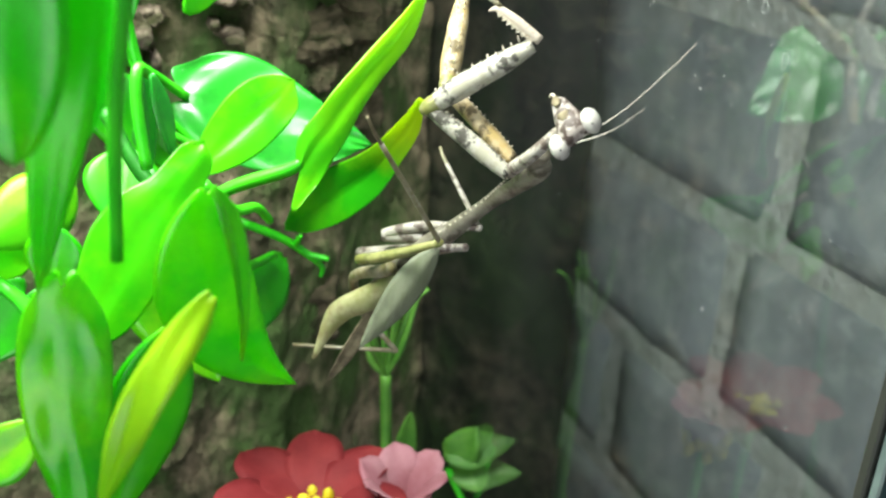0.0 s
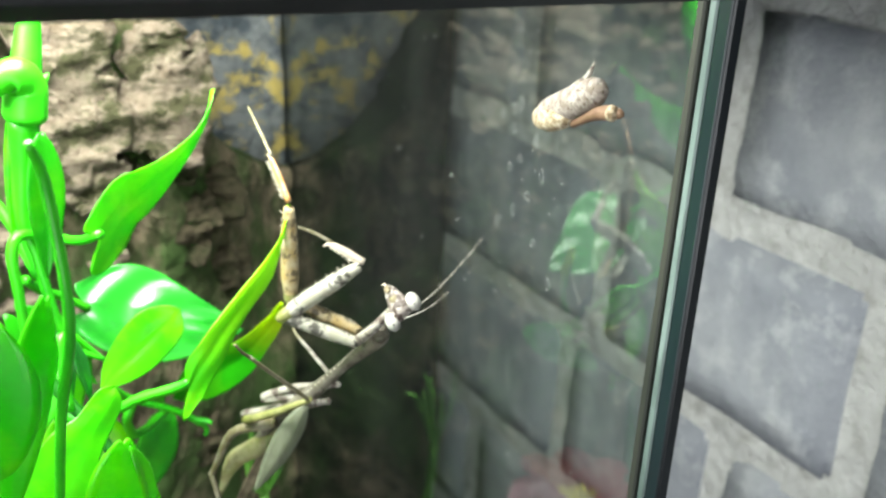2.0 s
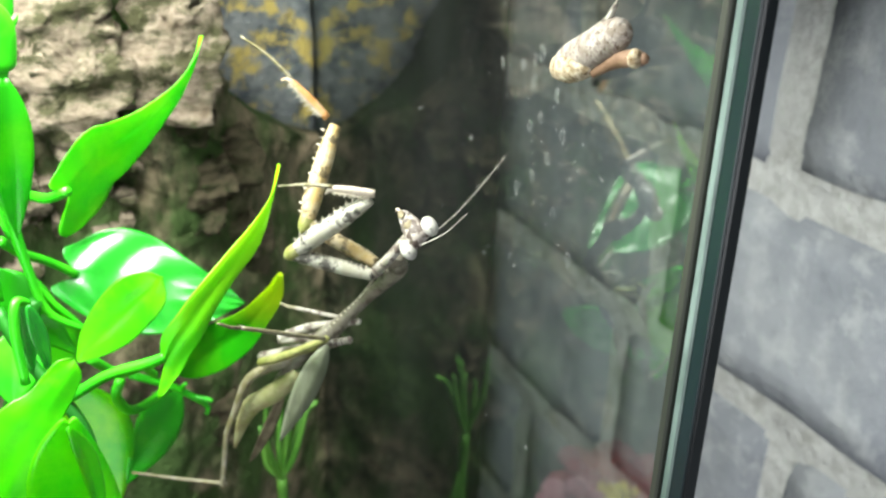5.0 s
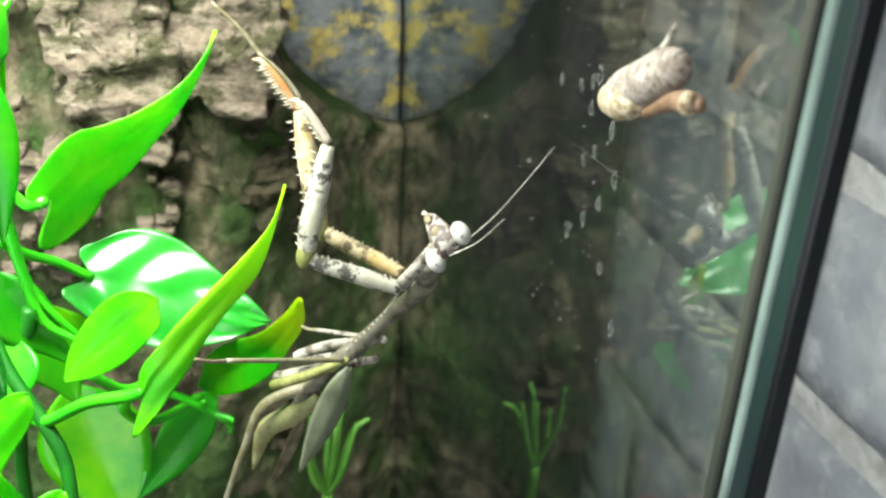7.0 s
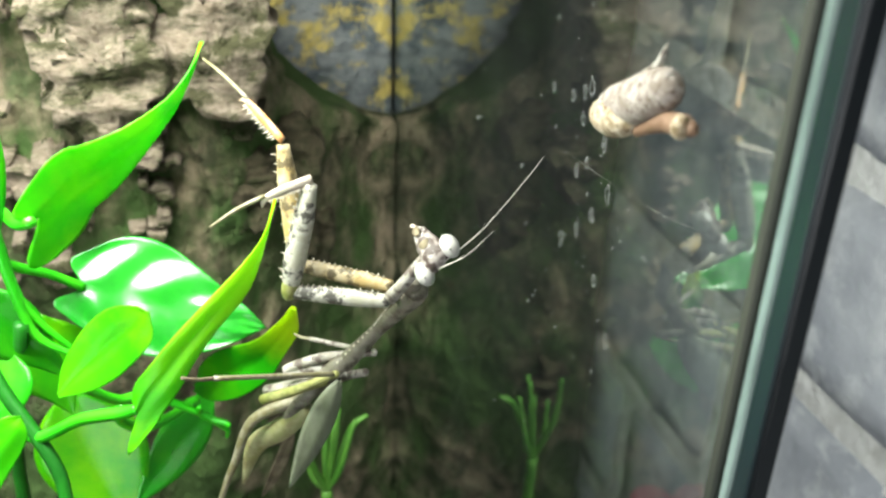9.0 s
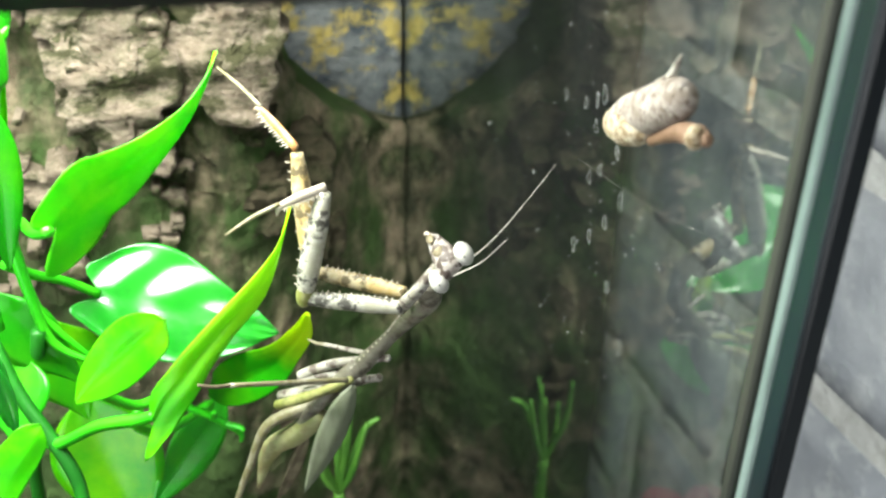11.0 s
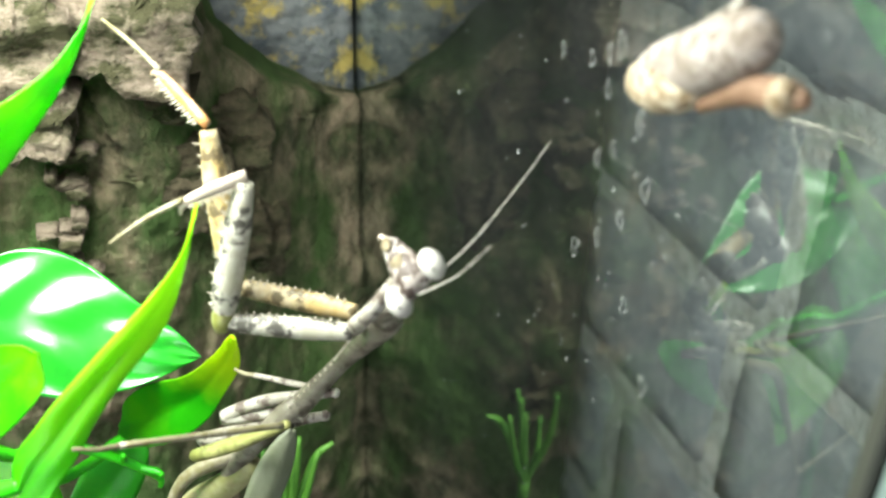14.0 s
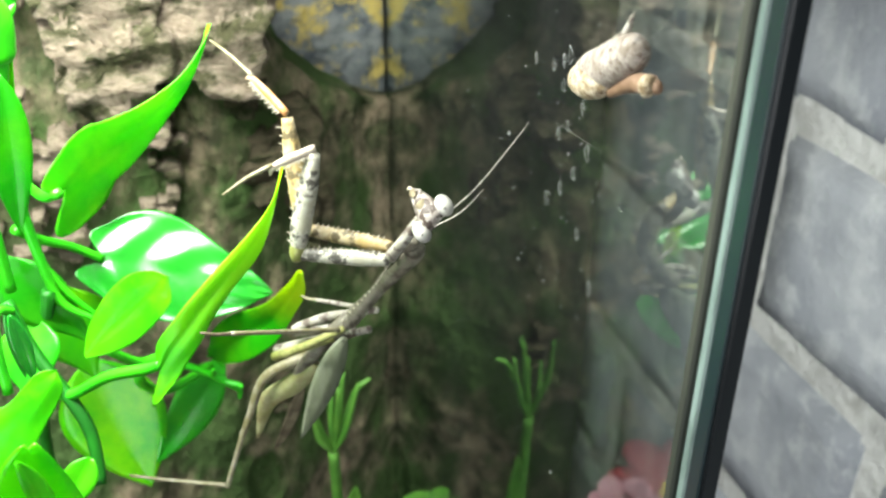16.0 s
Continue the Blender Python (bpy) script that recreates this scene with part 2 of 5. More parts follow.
MOTH_FUR = surface("cream_moth_fur", (0.27, 0.205, 0.125), (0.52, 0.45, 0.34), 800, 0.9, (0.13, 0.08, 0.04), 1000, 1.0, 1600, spec=0.1, depth=0.0005)
MOTH_BROWN = surface("brown_moth_body", (0.13, 0.07, 0.038), (0.24, 0.145, 0.09), 300, 0.7, None, bump=0.4, bump_scale=700)
PETAL_RED = surface("red_fabric_petal", (0.22, 0.012, 0.018), (0.32, 0.028, 0.032), 70, 0.7, None, bump=0.3, bump_scale=400, translucent=0.2)
PETAL_PINK = surface("pink_fabric_petal", (0.42, 0.15, 0.19), (0.54, 0.26, 0.31), 70, 0.7, None, bump=0.3, bump_scale=400, translucent=0.2)
STAMEN = surface("yellow_flower_centre", (0.62, 0.50, 0.01), (0.74, 0.62, 0.03), 200, 0.6, None, bump=0.5, bump_scale=600)
LED = surface("lamp_housing", (0.55, 0.55, 0.55), (0.6, 0.6, 0.6), 20, 0.5, None, bump=0)


# ---- mesh helpers ----
def mesh_ob(name, bm, material, smooth=True):
    me = bpy.data.meshes.new(name)
    bmesh.ops.recalc_face_normals(bm, faces=bm.faces)
    bm.to_mesh(me)
    bm.free()
    me.materials.append(material)
    if smooth:
        for p in me.polygons:
            p.use_smooth = True
    return new(name, me)


def part(name, bm, material, parent, label="", smooth=True):
    ob = mesh_ob(name, bm, material, smooth)
    ob.parent = parent
    return tagged(ob, label) if label else ob


def empty(name, place=(0, 0, 0)):
    ob = new(name)
    ob.location = place
    ob.empty_display_size = 0.01
    return ob


def box(lo, hi, bevel=0.0, segments=1):
    bm = bmesh.new()
    bmesh.ops.create_cube(bm, size=1)
    for v in bm.verts:
        v.co = Vector([(a + b) / 2 + c * (b - a) for a, b, c in zip(lo, hi, v.co)])
    if bevel:
        bmesh.ops.bevel(bm, geom=list(bm.edges), offset=bevel, segments=segments, affect="EDGES", clamp_overlap=True)
    return bm


def spline(points, steps):
    """Catmull-Rom through the points."""
    p = [Vector(q) for q in points]
    p = [p[0] * 2 - p[1]] + p + [p[-1] * 2 - p[-2]]
    out = []
    for i in range(1, len(p) - 2):
        for k in range(steps):
            t = k / steps
            a, b, c, d = p[i - 1], p[i], p[i + 1], p[i + 2]
            out.append(0.5 * (2 * b + (c - a) * t + (2 * a - 5 * b + 4 * c - d) * t * t + (3 * b - a - 3 * c + d) * t ** 3))
    out.append(p[-2])
    return out


def tube(points, radii, steps=6, seg=8, flat=1.0, up=(0, 1, 0), bm=None):
    """A round or flattened tube through the points; radii are spread along it."""
    bm = bm or bmesh.new()
    path = spline(points, steps)
    rings = []
    for i, c in enumerate(path):
        d = (path[min(i + 1, len(path) - 1)] - path[max(i - 1, 0)]).normalized()
        u = Vector(up) - d * d.dot(Vector(up))
        if u.length < 1e-4:
            u = Vector((1, 0, 0)) - d * d.x
        u.normalize()
        v = d.cross(u)
        x = i / (len(path) - 1) * (len(radii) - 1)
        k = min(int(x), len(radii) - 2)
        r = radii[k] + (radii[k + 1] - radii[k]) * (x - k)
        rings.append([bm.verts.new(c + u * (math.cos(a) * r * flat) + v * (math.sin(a) * r))
                      for a in (2 * math.pi * j / seg for j in range(seg))])
    for a, b in zip(rings, rings[1:]):
        for j in range(seg):
            bm.faces.new((a[j], a[(j + 1) % seg], b[(j + 1) % seg], b[j]))
    bm.faces.new(rings[0][::-1])
    bm.faces.new(rings[-1])
    return bm


def ball(centre, radii, turn=None, u=20, v=14, bm=None):
    own = bmesh.new()
    bmesh.ops.create_uvsphere(own, u_segments=u, v_segments=v, radius=1)
    m = Matrix.Translation(centre) @ (turn.to_4x4() if turn else Matrix.Identity(4)) @ Matrix.Diagonal((*radii, 1))
    bmesh.ops.transform(own, matrix=m, verts=own.verts)
    if bm is None:
        return own
    me = bpy.data.meshes.new("tmp")
    own.to_mesh(me)
    bm.from_mesh(me)
    bpy.data.meshes.remove(me)
    own.free()
    return bm


def leaf_mesh(base, tip, width, facing, curl=0.0, fold=0.25, shape="heart", wave=0.0, thick=0.0005, twist=0.0, rows=22, cols=10, via=None, quilt=0.0):
    """A leaf blade from base to tip, its midrib bent through via. facing: the side that the blade shows; curl bends it along, fold along the midrib."""
    base, tip, facing = Vector(base), Vector(tip), Vector(facing)
    along = tip - base
    length = along.length
    d = along.normalized()
    n = (facing - d * facing.dot(d)).normalized()
    s = d.cross(n)
    bm = bmesh.new()
    grid = {}
    bow = Vector(via) - (base + tip) / 2 if via is not None else Vector((0, 0, 0))
    for side in (0, 1):
        for i in range(rows + 1):
            t = i / rows
            ds = (along + bow * (4 - 8 * t)).normalized()
            ns = (n - ds * n.dot(ds)).normalized()
            ss = ds.cross(ns)
            spine = base + along * t + bow * (4 * t * (1 - t))
            if shape in ("heart", "taper"):
                marks = (0.50, 0.93, 1.0, 0.97, 0.89, 0.76, 0.58, 0.40, 0.25, 0.13, 0.0) if shape == "heart" else (0.30, 0.76, 0.97, 1.0, 0.92, 0.74, 0.50, 0.31, 0.20, 0.11, 0.0)
                k = min(9, int(t * 10))
                w = marks[k] + (marks[k + 1] - marks[k]) * (t * 10 - k)
                back = 0.18 if shape == "heart" else 0.07
            elif shape == "cordate":
                w = min(1.0, (t + 0.05) / 0.26) ** 0.42 * (1 - max(0, t - 0.24) / 0.76) ** 0.62 * (1 - 0.10 * max(0, t - 0.24))
                back = 0.17
            elif shape == "spoon":
                w = math.sin(math.pi * min(1, 0.04 + 0.96 * t) ** 1.30) ** 0.48
                back = 0.0
            elif shape == "round":
                w = math.sin(math.pi * min(1, 0.03 + 0.97 * t) ** 0.8) ** 0.60
                back = 0.07
            elif shape == "fiddle":
                marks = (0.30, 0.72, 0.92, 1.0, 0.98, 0.88, 0.74, 0.62, 0.58, 0.60, 0.60)
                k = min(9, int(t * 10))
                w = (marks[k] + (marks[k + 1] - marks[k]) * (t * 10 - k)) * (1 if t < 0.86 else math.sqrt(max(0, 1 - ((t - 0.86) / 0.14) ** 2)))
                back = 0.0
            else:
                w = math.sin(math.pi * min(1, 0.03 + 0.97 * t) ** 0.75) ** 0.9
                back = 0.02
            w = max(w, 0.0)
            for j in range(cols + 1):
                q = 2 * j / cols - 1
                x = q * w * width / 2
                # lobes reach back past the stalk at the base
                y = -back * length * (4 * abs(q) * (1 - abs(q))) ** 0.8 * (1 - t) ** 3
                h = curl * length * 4 * t * (1 - t) + fold * abs(x) + wave * length * math.sin(9 * t + 2.2 * q) * abs(q)
                h += 0.020 * width * math.cos(8 * q) * (1 - t) * (1 - abs(q)) - 0.022 * width * w * math.exp(-(q * 7) ** 2)
                # side veins puff the blade up between them
                h += quilt * length * math.sin((t - 0.28 * abs(q)) * 21) * math.sin(math.pi * abs(q)) ** 0.7
                h += 0.004 * length * math.sin(5 * t + 3 * q)
                a = twist * (t - 0.3)
                xx, hh = x * math.cos(a) - h * math.sin(a), x * math.sin(a) + h * math.cos(a)
                edge = 1 - abs(q) ** 6
                grid[side, i, j] = bm.verts.new(spine + ds * y + ss * xx + ns * (hh + (thick * (0.25 + 0.75 * edge) if side == 0 else 0)))
    for i in range(rows):
        for j in range(cols):
            bm.faces.new([grid[0, i, j], grid[0, i, j + 1], grid[0, i + 1, j + 1], grid[0, i + 1, j]])
            bm.faces.new([grid[1, i, j], grid[1, i + 1, j], grid[1, i + 1, j + 1], grid[1, i, j + 1]])
    rim = [(0, j) for j in range(cols)] + [(i, cols) for i in range(rows)] + [(rows, j) for j in range(cols, 0, -1)] + [(i, 0) for i in range(rows, 0, -1)]
    for a, b in zip(rim, rim[1:] + rim[:1]):
        bm.faces.new([grid[0, a[0], a[1]], grid[1, a[0], a[1]], grid[1, b[0], b[1]], grid[0, b[0], b[1]]])
    bmesh.ops.remove_doubles(bm, verts=bm.verts, dist=0.00003)
    return bm


# ---- the room ----
WALL_X, COURSE, BED = 0.1235, 0.075, 0.0110
MID = 0.1473  # a bed joint's height; the other courses follow from it


def slab(name, lo, hi, material, label, smooth=False):
    return tagged(mesh_ob(name, box(lo, hi), material, smooth), label, "wall", kind="structure")


wall_east = slab("wall_east", (WALL_X + 0.0024, -0.78, -0.8), (WALL_X + 0.12, 0.285, 1.8), MORTAR, "grey painted block wall with pale mortar joints")
# near-black wall stands in for the unlit end of the block wall
slab("wall_north", (-1.6, 0.285, -0.8), (WALL_X + 0.12, 0.345, 1.8), DARK_WALL, "near-black wall with deep shade put into its colour")
slab("wall_west", (-1.66, -0.78, -0.8), (-1.6, 0.345, 1.8), PLASTER, "off-white plastered room wall")
for nm, lo, hi in (("wall_south", (-1.66, -0.84, -0.8), (-0.95, -0.78, 1.8)), ("wall_south_2", (-0.15, -0.84, -0.8), (WALL_X + 0.12, -0.78, 1.8)),
                   ("wall_south_3", (-0.95, -0.84, -0.8), (-0.15, -0.78, -0.28)), ("wall_south_4", (-0.95, -0.84, 0.55), (-0.15, -0.78, 1.8))):
    slab(nm, lo, hi, PLASTER, "off-white plastered room wall round the added window")
tagged(slab("ceiling", (-1.66, -0.84, 1.8), (WALL_X + 0.12, 0.345, 1.86), PLASTER, "off-white plastered ceiling"), category="ceiling")
tagged(slab("floor", (-1.66, -0.84, -0.86), (WALL_X + 0.12, 0.345, -0.8), FLOORING, "brown floorboards"), category="floor")

# window added to house the fill light; it never comes into view
window = empty("window_1", (-0.55, -0.81, 0.135))
tagged(window, "added white-framed window, out of view, holding the fill light", "window", kind="structure")
for lo, hi in (((-0.40, -0.02, -0.415), (-0.36, 0.02, 0.415)), ((0.36, -0.02, -0.415), (0.40, 0.02, 0.415)), ((-0.36, -0.02, -0.415), (0.36, 0.02, -0.375)), ((-0.36, -0.02, 0.375), (0.36, 0.02, 0.415))):
    part("frame", box(lo, hi, 0.004), LED, window)

# ---- cabinet and tank ----
cabinet = empty("cabinet", (-0.12, 0.12, -0.8))
tagged(cabinet, "dark wooden cabinet under the glass tank", "cabinet")
part("body", box((-0.25, -0.16, 0.0), (0.14, 0.18, 0.78), 0.004), CABINET, cabinet)
part("top", box((-0.26, -0.17, 0.78), (0.15, 0.19, 0.80), 0.003), CABINET, cabinet)

tank = empty("terrarium", (-0.1, 0.1, 0.0))
tagged(tank, "small glass terrarium with black rim and planted inside", "terrarium")


def in_tank(name, lo, hi, material, bevel=0.0, label=""):
    off = tank.location
    return part(name, box([a - b for a, b in zip(lo, off)], [a - b for a, b in zip(hi, off)], bevel), material, tank, label, smooth=False)


side = in_tank("side_pane", (0.0, 0.0068, 0.012), (0.0030, 0.216, 0.3104), CLEAR, label="clear side pane, spotted and faintly hazy")
side.visible_shadow = False
side.data.materials.append(GLASS)
for p in side.data.polygons:
    p.material_index = 1 if p.normal.x < -0.5 else 0
in_tank("pane_edge", (0.0004, 0.0, 0.012), (0.0029, 0.0064, 0.318), GLASS_EDGE, 0.0003, "near-black polished end of the glass pane")
in_tank("pane_return", (-0.0002, 0.0001, 0.012), (0.0003, 0.0028, 0.318), RETURN, 0.0002, "dark teal strip of glass beside the pane's end")
in_tank("bevel", (-0.0004, 0.0029, 0.012), (0.0003, 0.0046, 0.318), BEVEL, 0.0003, "bright ground bevel of the glass edge")
in_tank("seal", (-0.0010, 0.0049, 0.012), (0.0002, 0.0067, 0.318), SEAL, 0.0003, "dark strip of silicone seal")
in_tank("base", (-0.204, 0.0, 0.0), (0.0029, 0.228, 0.012), BLACK, 0.002, "black plastic base")
in_tank("rim", (-0.21, -0.006, 0.3103), (0.005, -0.0004, 0.336), BLACK, 0.002, "black plastic rim")
in_tank("rim", (-0.001, -0.0002, 0.3106), (0.005, 0.2076, 0.336), BLACK, 0.002, "black plastic rim")
in_tank("rim", (-0.21, -0.0002, 0.3190), (-0.200, 0.2076, 0.336), BLACK, 0.002, "black plastic rim")
in_tank("rim", (-0.21, 0.208, 0.3190), (0.005, 0.230, 0.336), BLACK, 0.002, "black plastic rim")
west = in_tank("side_pane", (-0.204, 0.0, 0.012), (-0.200, 0.216, 0.318), GLASS, label="clear side pane")
west.visible_shadow = False
hood = empty("tank_lamp", (-0.118, 0.072, 0.346))
tagged(hood, "white lamp lying across the open tank rim", "lamp")
part("housing", box((-0.080, -0.060, 0.003), (0.080, 0.060, 0.03), 0.004), LED, hood)

tagged(mesh_ob("soil", box((-0.2, 0.004, 0.012), (0.0, 0.216, 0.034), 0.002), SOIL, False), "dark crumbly soil on the tank bottom", "soil", kind="stuff")


BARK_SIDE = [(0.4, -0.090), (0.304, -0.072), (0.2840, -0.0520), (0.2726, -0.0420), (0.2560, -0.0325), (0.2475, -0.0255), (0.2406, -0.0175), (0.2354, -0.0092), (0.2321, -0.0002), (0.0, -0.00005)]


def relief_panel(name, material, x0, x1, z0, z1, nx, nz, y, depth, edge=None, thick=0.012, layers=((9, 1.0), (26, 0.5), (70, 0.22)), stretch=0.6, step=0.0, lean=lambda x: 0.0):
    """An upright slab with a rough front; edge(z) gives its ragged right side, lean(x) how it curves back."""
    bm = bmesh.new()
    front, rear = [], []
    for i in range(nz + 1):
        z = z0 + (z1 - z0) * i / nz
        xr = edge(z) if edge else x1
        rf, rb = [], []
        for j in range(nx + 1):
            q = j / nx
            x = x0 + (xr - x0) * q
            h = 0
            for f, a in layers:
                h += a * noise.fractal(Vector((x * f, 3.1, z * f * stretch)) , 1.0, 2.0, 3)
            if step:
                h += step * round(2.2 * noise.noise(Vector((x * 22, 9.7, z * 13))))
            h *= depth
            yy = y + lean(x) - h + 0.0004 * q ** 7 * (1 if edge else 0)
            rf.append(bm.verts.new((x, yy, z)))
            rb.append(bm.verts.new((x, y + thick, z)))
        front.append(rf)
        rear.append(rb)
    for i in range(nz):
        for j in range(nx):
            bm.faces.new((front[i][j], front[i][j + 1], front[i + 1][j + 1], front[i + 1][j]))
            bm.faces.new((rear[i][j], rear[i + 1][j], rear[i + 1][j + 1], rear[i][j + 1]))
        bm.faces.new((front[i][nx], rear[i][nx], rear[i + 1][nx], front[i + 1][nx]))
        bm.faces.new((front[i][0], front[i + 1][0], rear[i + 1][0], rear[i][0]))
    for j in range(nx):
        bm.faces.new((front[nz][j], front[nz][j + 1], rear[nz][j + 1], rear[nz][j]))
        bm.faces.new((front[0][j], rear[0][j], rear[0][j + 1], front[0][j + 1]))
    return mesh_ob(name, bm, material)


tagged(relief_panel("rock_panel", ROCK, -0.1998, -0.0006, 0.034, 0.318, 90, 120, 0.1815, 0.004, thick=0.005, layers=((9, 0.6), (26, 0.5), (70, 0.35), (180, 0.16))),
       "blue-grey rock relief panel with ochre lichen patches", "background panel")


def bark_round(x):
    """The slab is part of a round trunk and falls back towards the pane."""
    q = min(1.0, max(0.0, (x + 0.056) / 0.056))
    return 0.037 * q * q * (3 - 2 * q) * 0.5 + 0.037 * q * 0.5 + 0.05 * max(0.0, -0.10 - x)


def bark_edge(z):
    for (za, xa), (zb, xb) in zip(BARK_SIDE, BARK_SIDE[1:]):
        if zb <= z <= za:
            x = xa + (xb - xa) * (za - z) / (za - zb)
    return x + (0.004 * noise.noise(Vector((0.3, 0.7, z * 60))) + 0.002 * noise.noise(Vector((0.9, 0.2, z * 260))) - 0.001 if z > 0.233 else 0)


bark = tagged(relief_panel("bark_slab", BARK, -0.198, 0, 0.034, 0.316, 220, 300, 0.138, 0.0052, edge=bark_edge, lean=bark_round, thick=0.060, step=0.35, layers=((9, 0.8), (26, 0.5), (70, 0.35), (170, 0.22), (340, 0.12))),
       "dark mossy bark slab with pale pinkish cork plates", "bark")


# pale plates of cork still clinging to the slab
def cork_plate(name, centre, w, h, seed, thick=0.0025, material=PLATE, label="pale pinkish plate of cork"):
    bm = bmesh.new()
    rnd = random.Random(seed)
    n_ring, n_ang = (9, 40) if w > 0.012 else (5, 24)
    rings = []
    c = Vector(centre)
    for i in range(n_ring + 1):
        q = i / n_ring
        ring = []
        for k in range(n_ang):
            a = 2 * math.pi * k / n_ang
            rag = 1 + 0.50 * noise.noise(Vector((math.cos(a) * 1.4 + seed, math.sin(a) * 1.4, seed * 2.1))) + 0.35 * noise.noise(Vector((math.cos(a) * 5 + seed, math.sin(a) * 5, 1.7)))
            x, z = math.copysign(abs(math.cos(a)) ** 0.75, math.cos(a)) * w / 2 * q * rag, math.copysign(abs(math.sin(a)) ** 0.75, math.sin(a)) * h / 2 * q * rag
            lift = thick * (1 - max(0, q - 0.93) / 0.07 * 0.98)
            lift += 0.0016 * noise.fractal(Vector(((c.x + x) * 120, 2.0, (c.z + z) * 260)), 1.0, 2.0, 4) * (1 if q < 0.9 else 0.3)
            lift += 0.0009 * round(3.0 * noise.noise(Vector(((c.x + x) * 70, 5.0, (c.z + z) * 190)))) * (1 if q < 0.9 else 0.2)
            ring.append(bm.verts.new((x, -lift if i < n_ring else 0.008, z)))
        rings.append(ring)
    for a, b in zip(rings, rings[1:]):
        for k in range(n_ang):
            bm.faces.new((a[k], a[(k + 1) % n_ang], b[(k + 1) % n_ang], b[k]))
    bmesh.ops.remove_doubles(bm, verts=bm.verts, dist=0.00002)
    ob = part(name, bm, material, bark, label)
    ob.location = c
    return ob


for k, (c, w, h) in enumerate((((-0.0492, 0.1370, 0.2664), 0.0275, 0.034), ((-0.0749, 0.1340, 0.2791), 0.024, 0.030), ((-0.0734, 0.1340, 0.2617), 0.026, 0.026),
                               ((-0.0725, 0.1350, 0.2802), 0.017, 0.020), ((-0.0685, 0.1350, 0.2477), 0.017, 0.014), ((-0.0683, 0.1350, 0.2683), 0.018, 0.018), ((-0.0510, 0.1376, 0.2820), 0.014, 0.010), ((-0.0876, 0.1350, 0.2371), 0.014, 0.016))):
    cork_plate("cork_plate", c, w, h, k + 1)
rnd = random.Random(5)
for k in range(200):
    x, z = rnd.uniform(-0.150, -0.062), 0.300 - 0.09 * rnd.random() ** 1.5
    cork_plate("cork_plate", (x, 0.1355 + bark_round(x), z), rnd.uniform(0.002, 0.007), rnd.uniform(0.002, 0.006), 20 + k, rnd.uniform(0.0003, 0.0011))

# duller, darker cork plates, lower and nearer the pane
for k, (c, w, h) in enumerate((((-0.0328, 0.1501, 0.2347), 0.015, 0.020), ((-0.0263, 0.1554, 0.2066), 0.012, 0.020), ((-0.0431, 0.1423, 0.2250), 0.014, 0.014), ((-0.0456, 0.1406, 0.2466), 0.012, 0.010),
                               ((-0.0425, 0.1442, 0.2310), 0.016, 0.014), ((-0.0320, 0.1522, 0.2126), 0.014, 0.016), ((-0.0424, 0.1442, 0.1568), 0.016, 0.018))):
    cork_plate("cork_plate", (c[0], c[1] + 0.0012, c[2]), w, h, k + 301, 0.0005, PLATE_DARK, "dull darker plate of cork")

# ---- the plastic plant ----
plant = empty("plastic_vine", (-0.09, 0.07, 0.034))
tagged(plant, "bright green plastic vine with glossy heart-shaped leaves", "plant")


def local(p, thing):
    return Vector(p) - thing.location


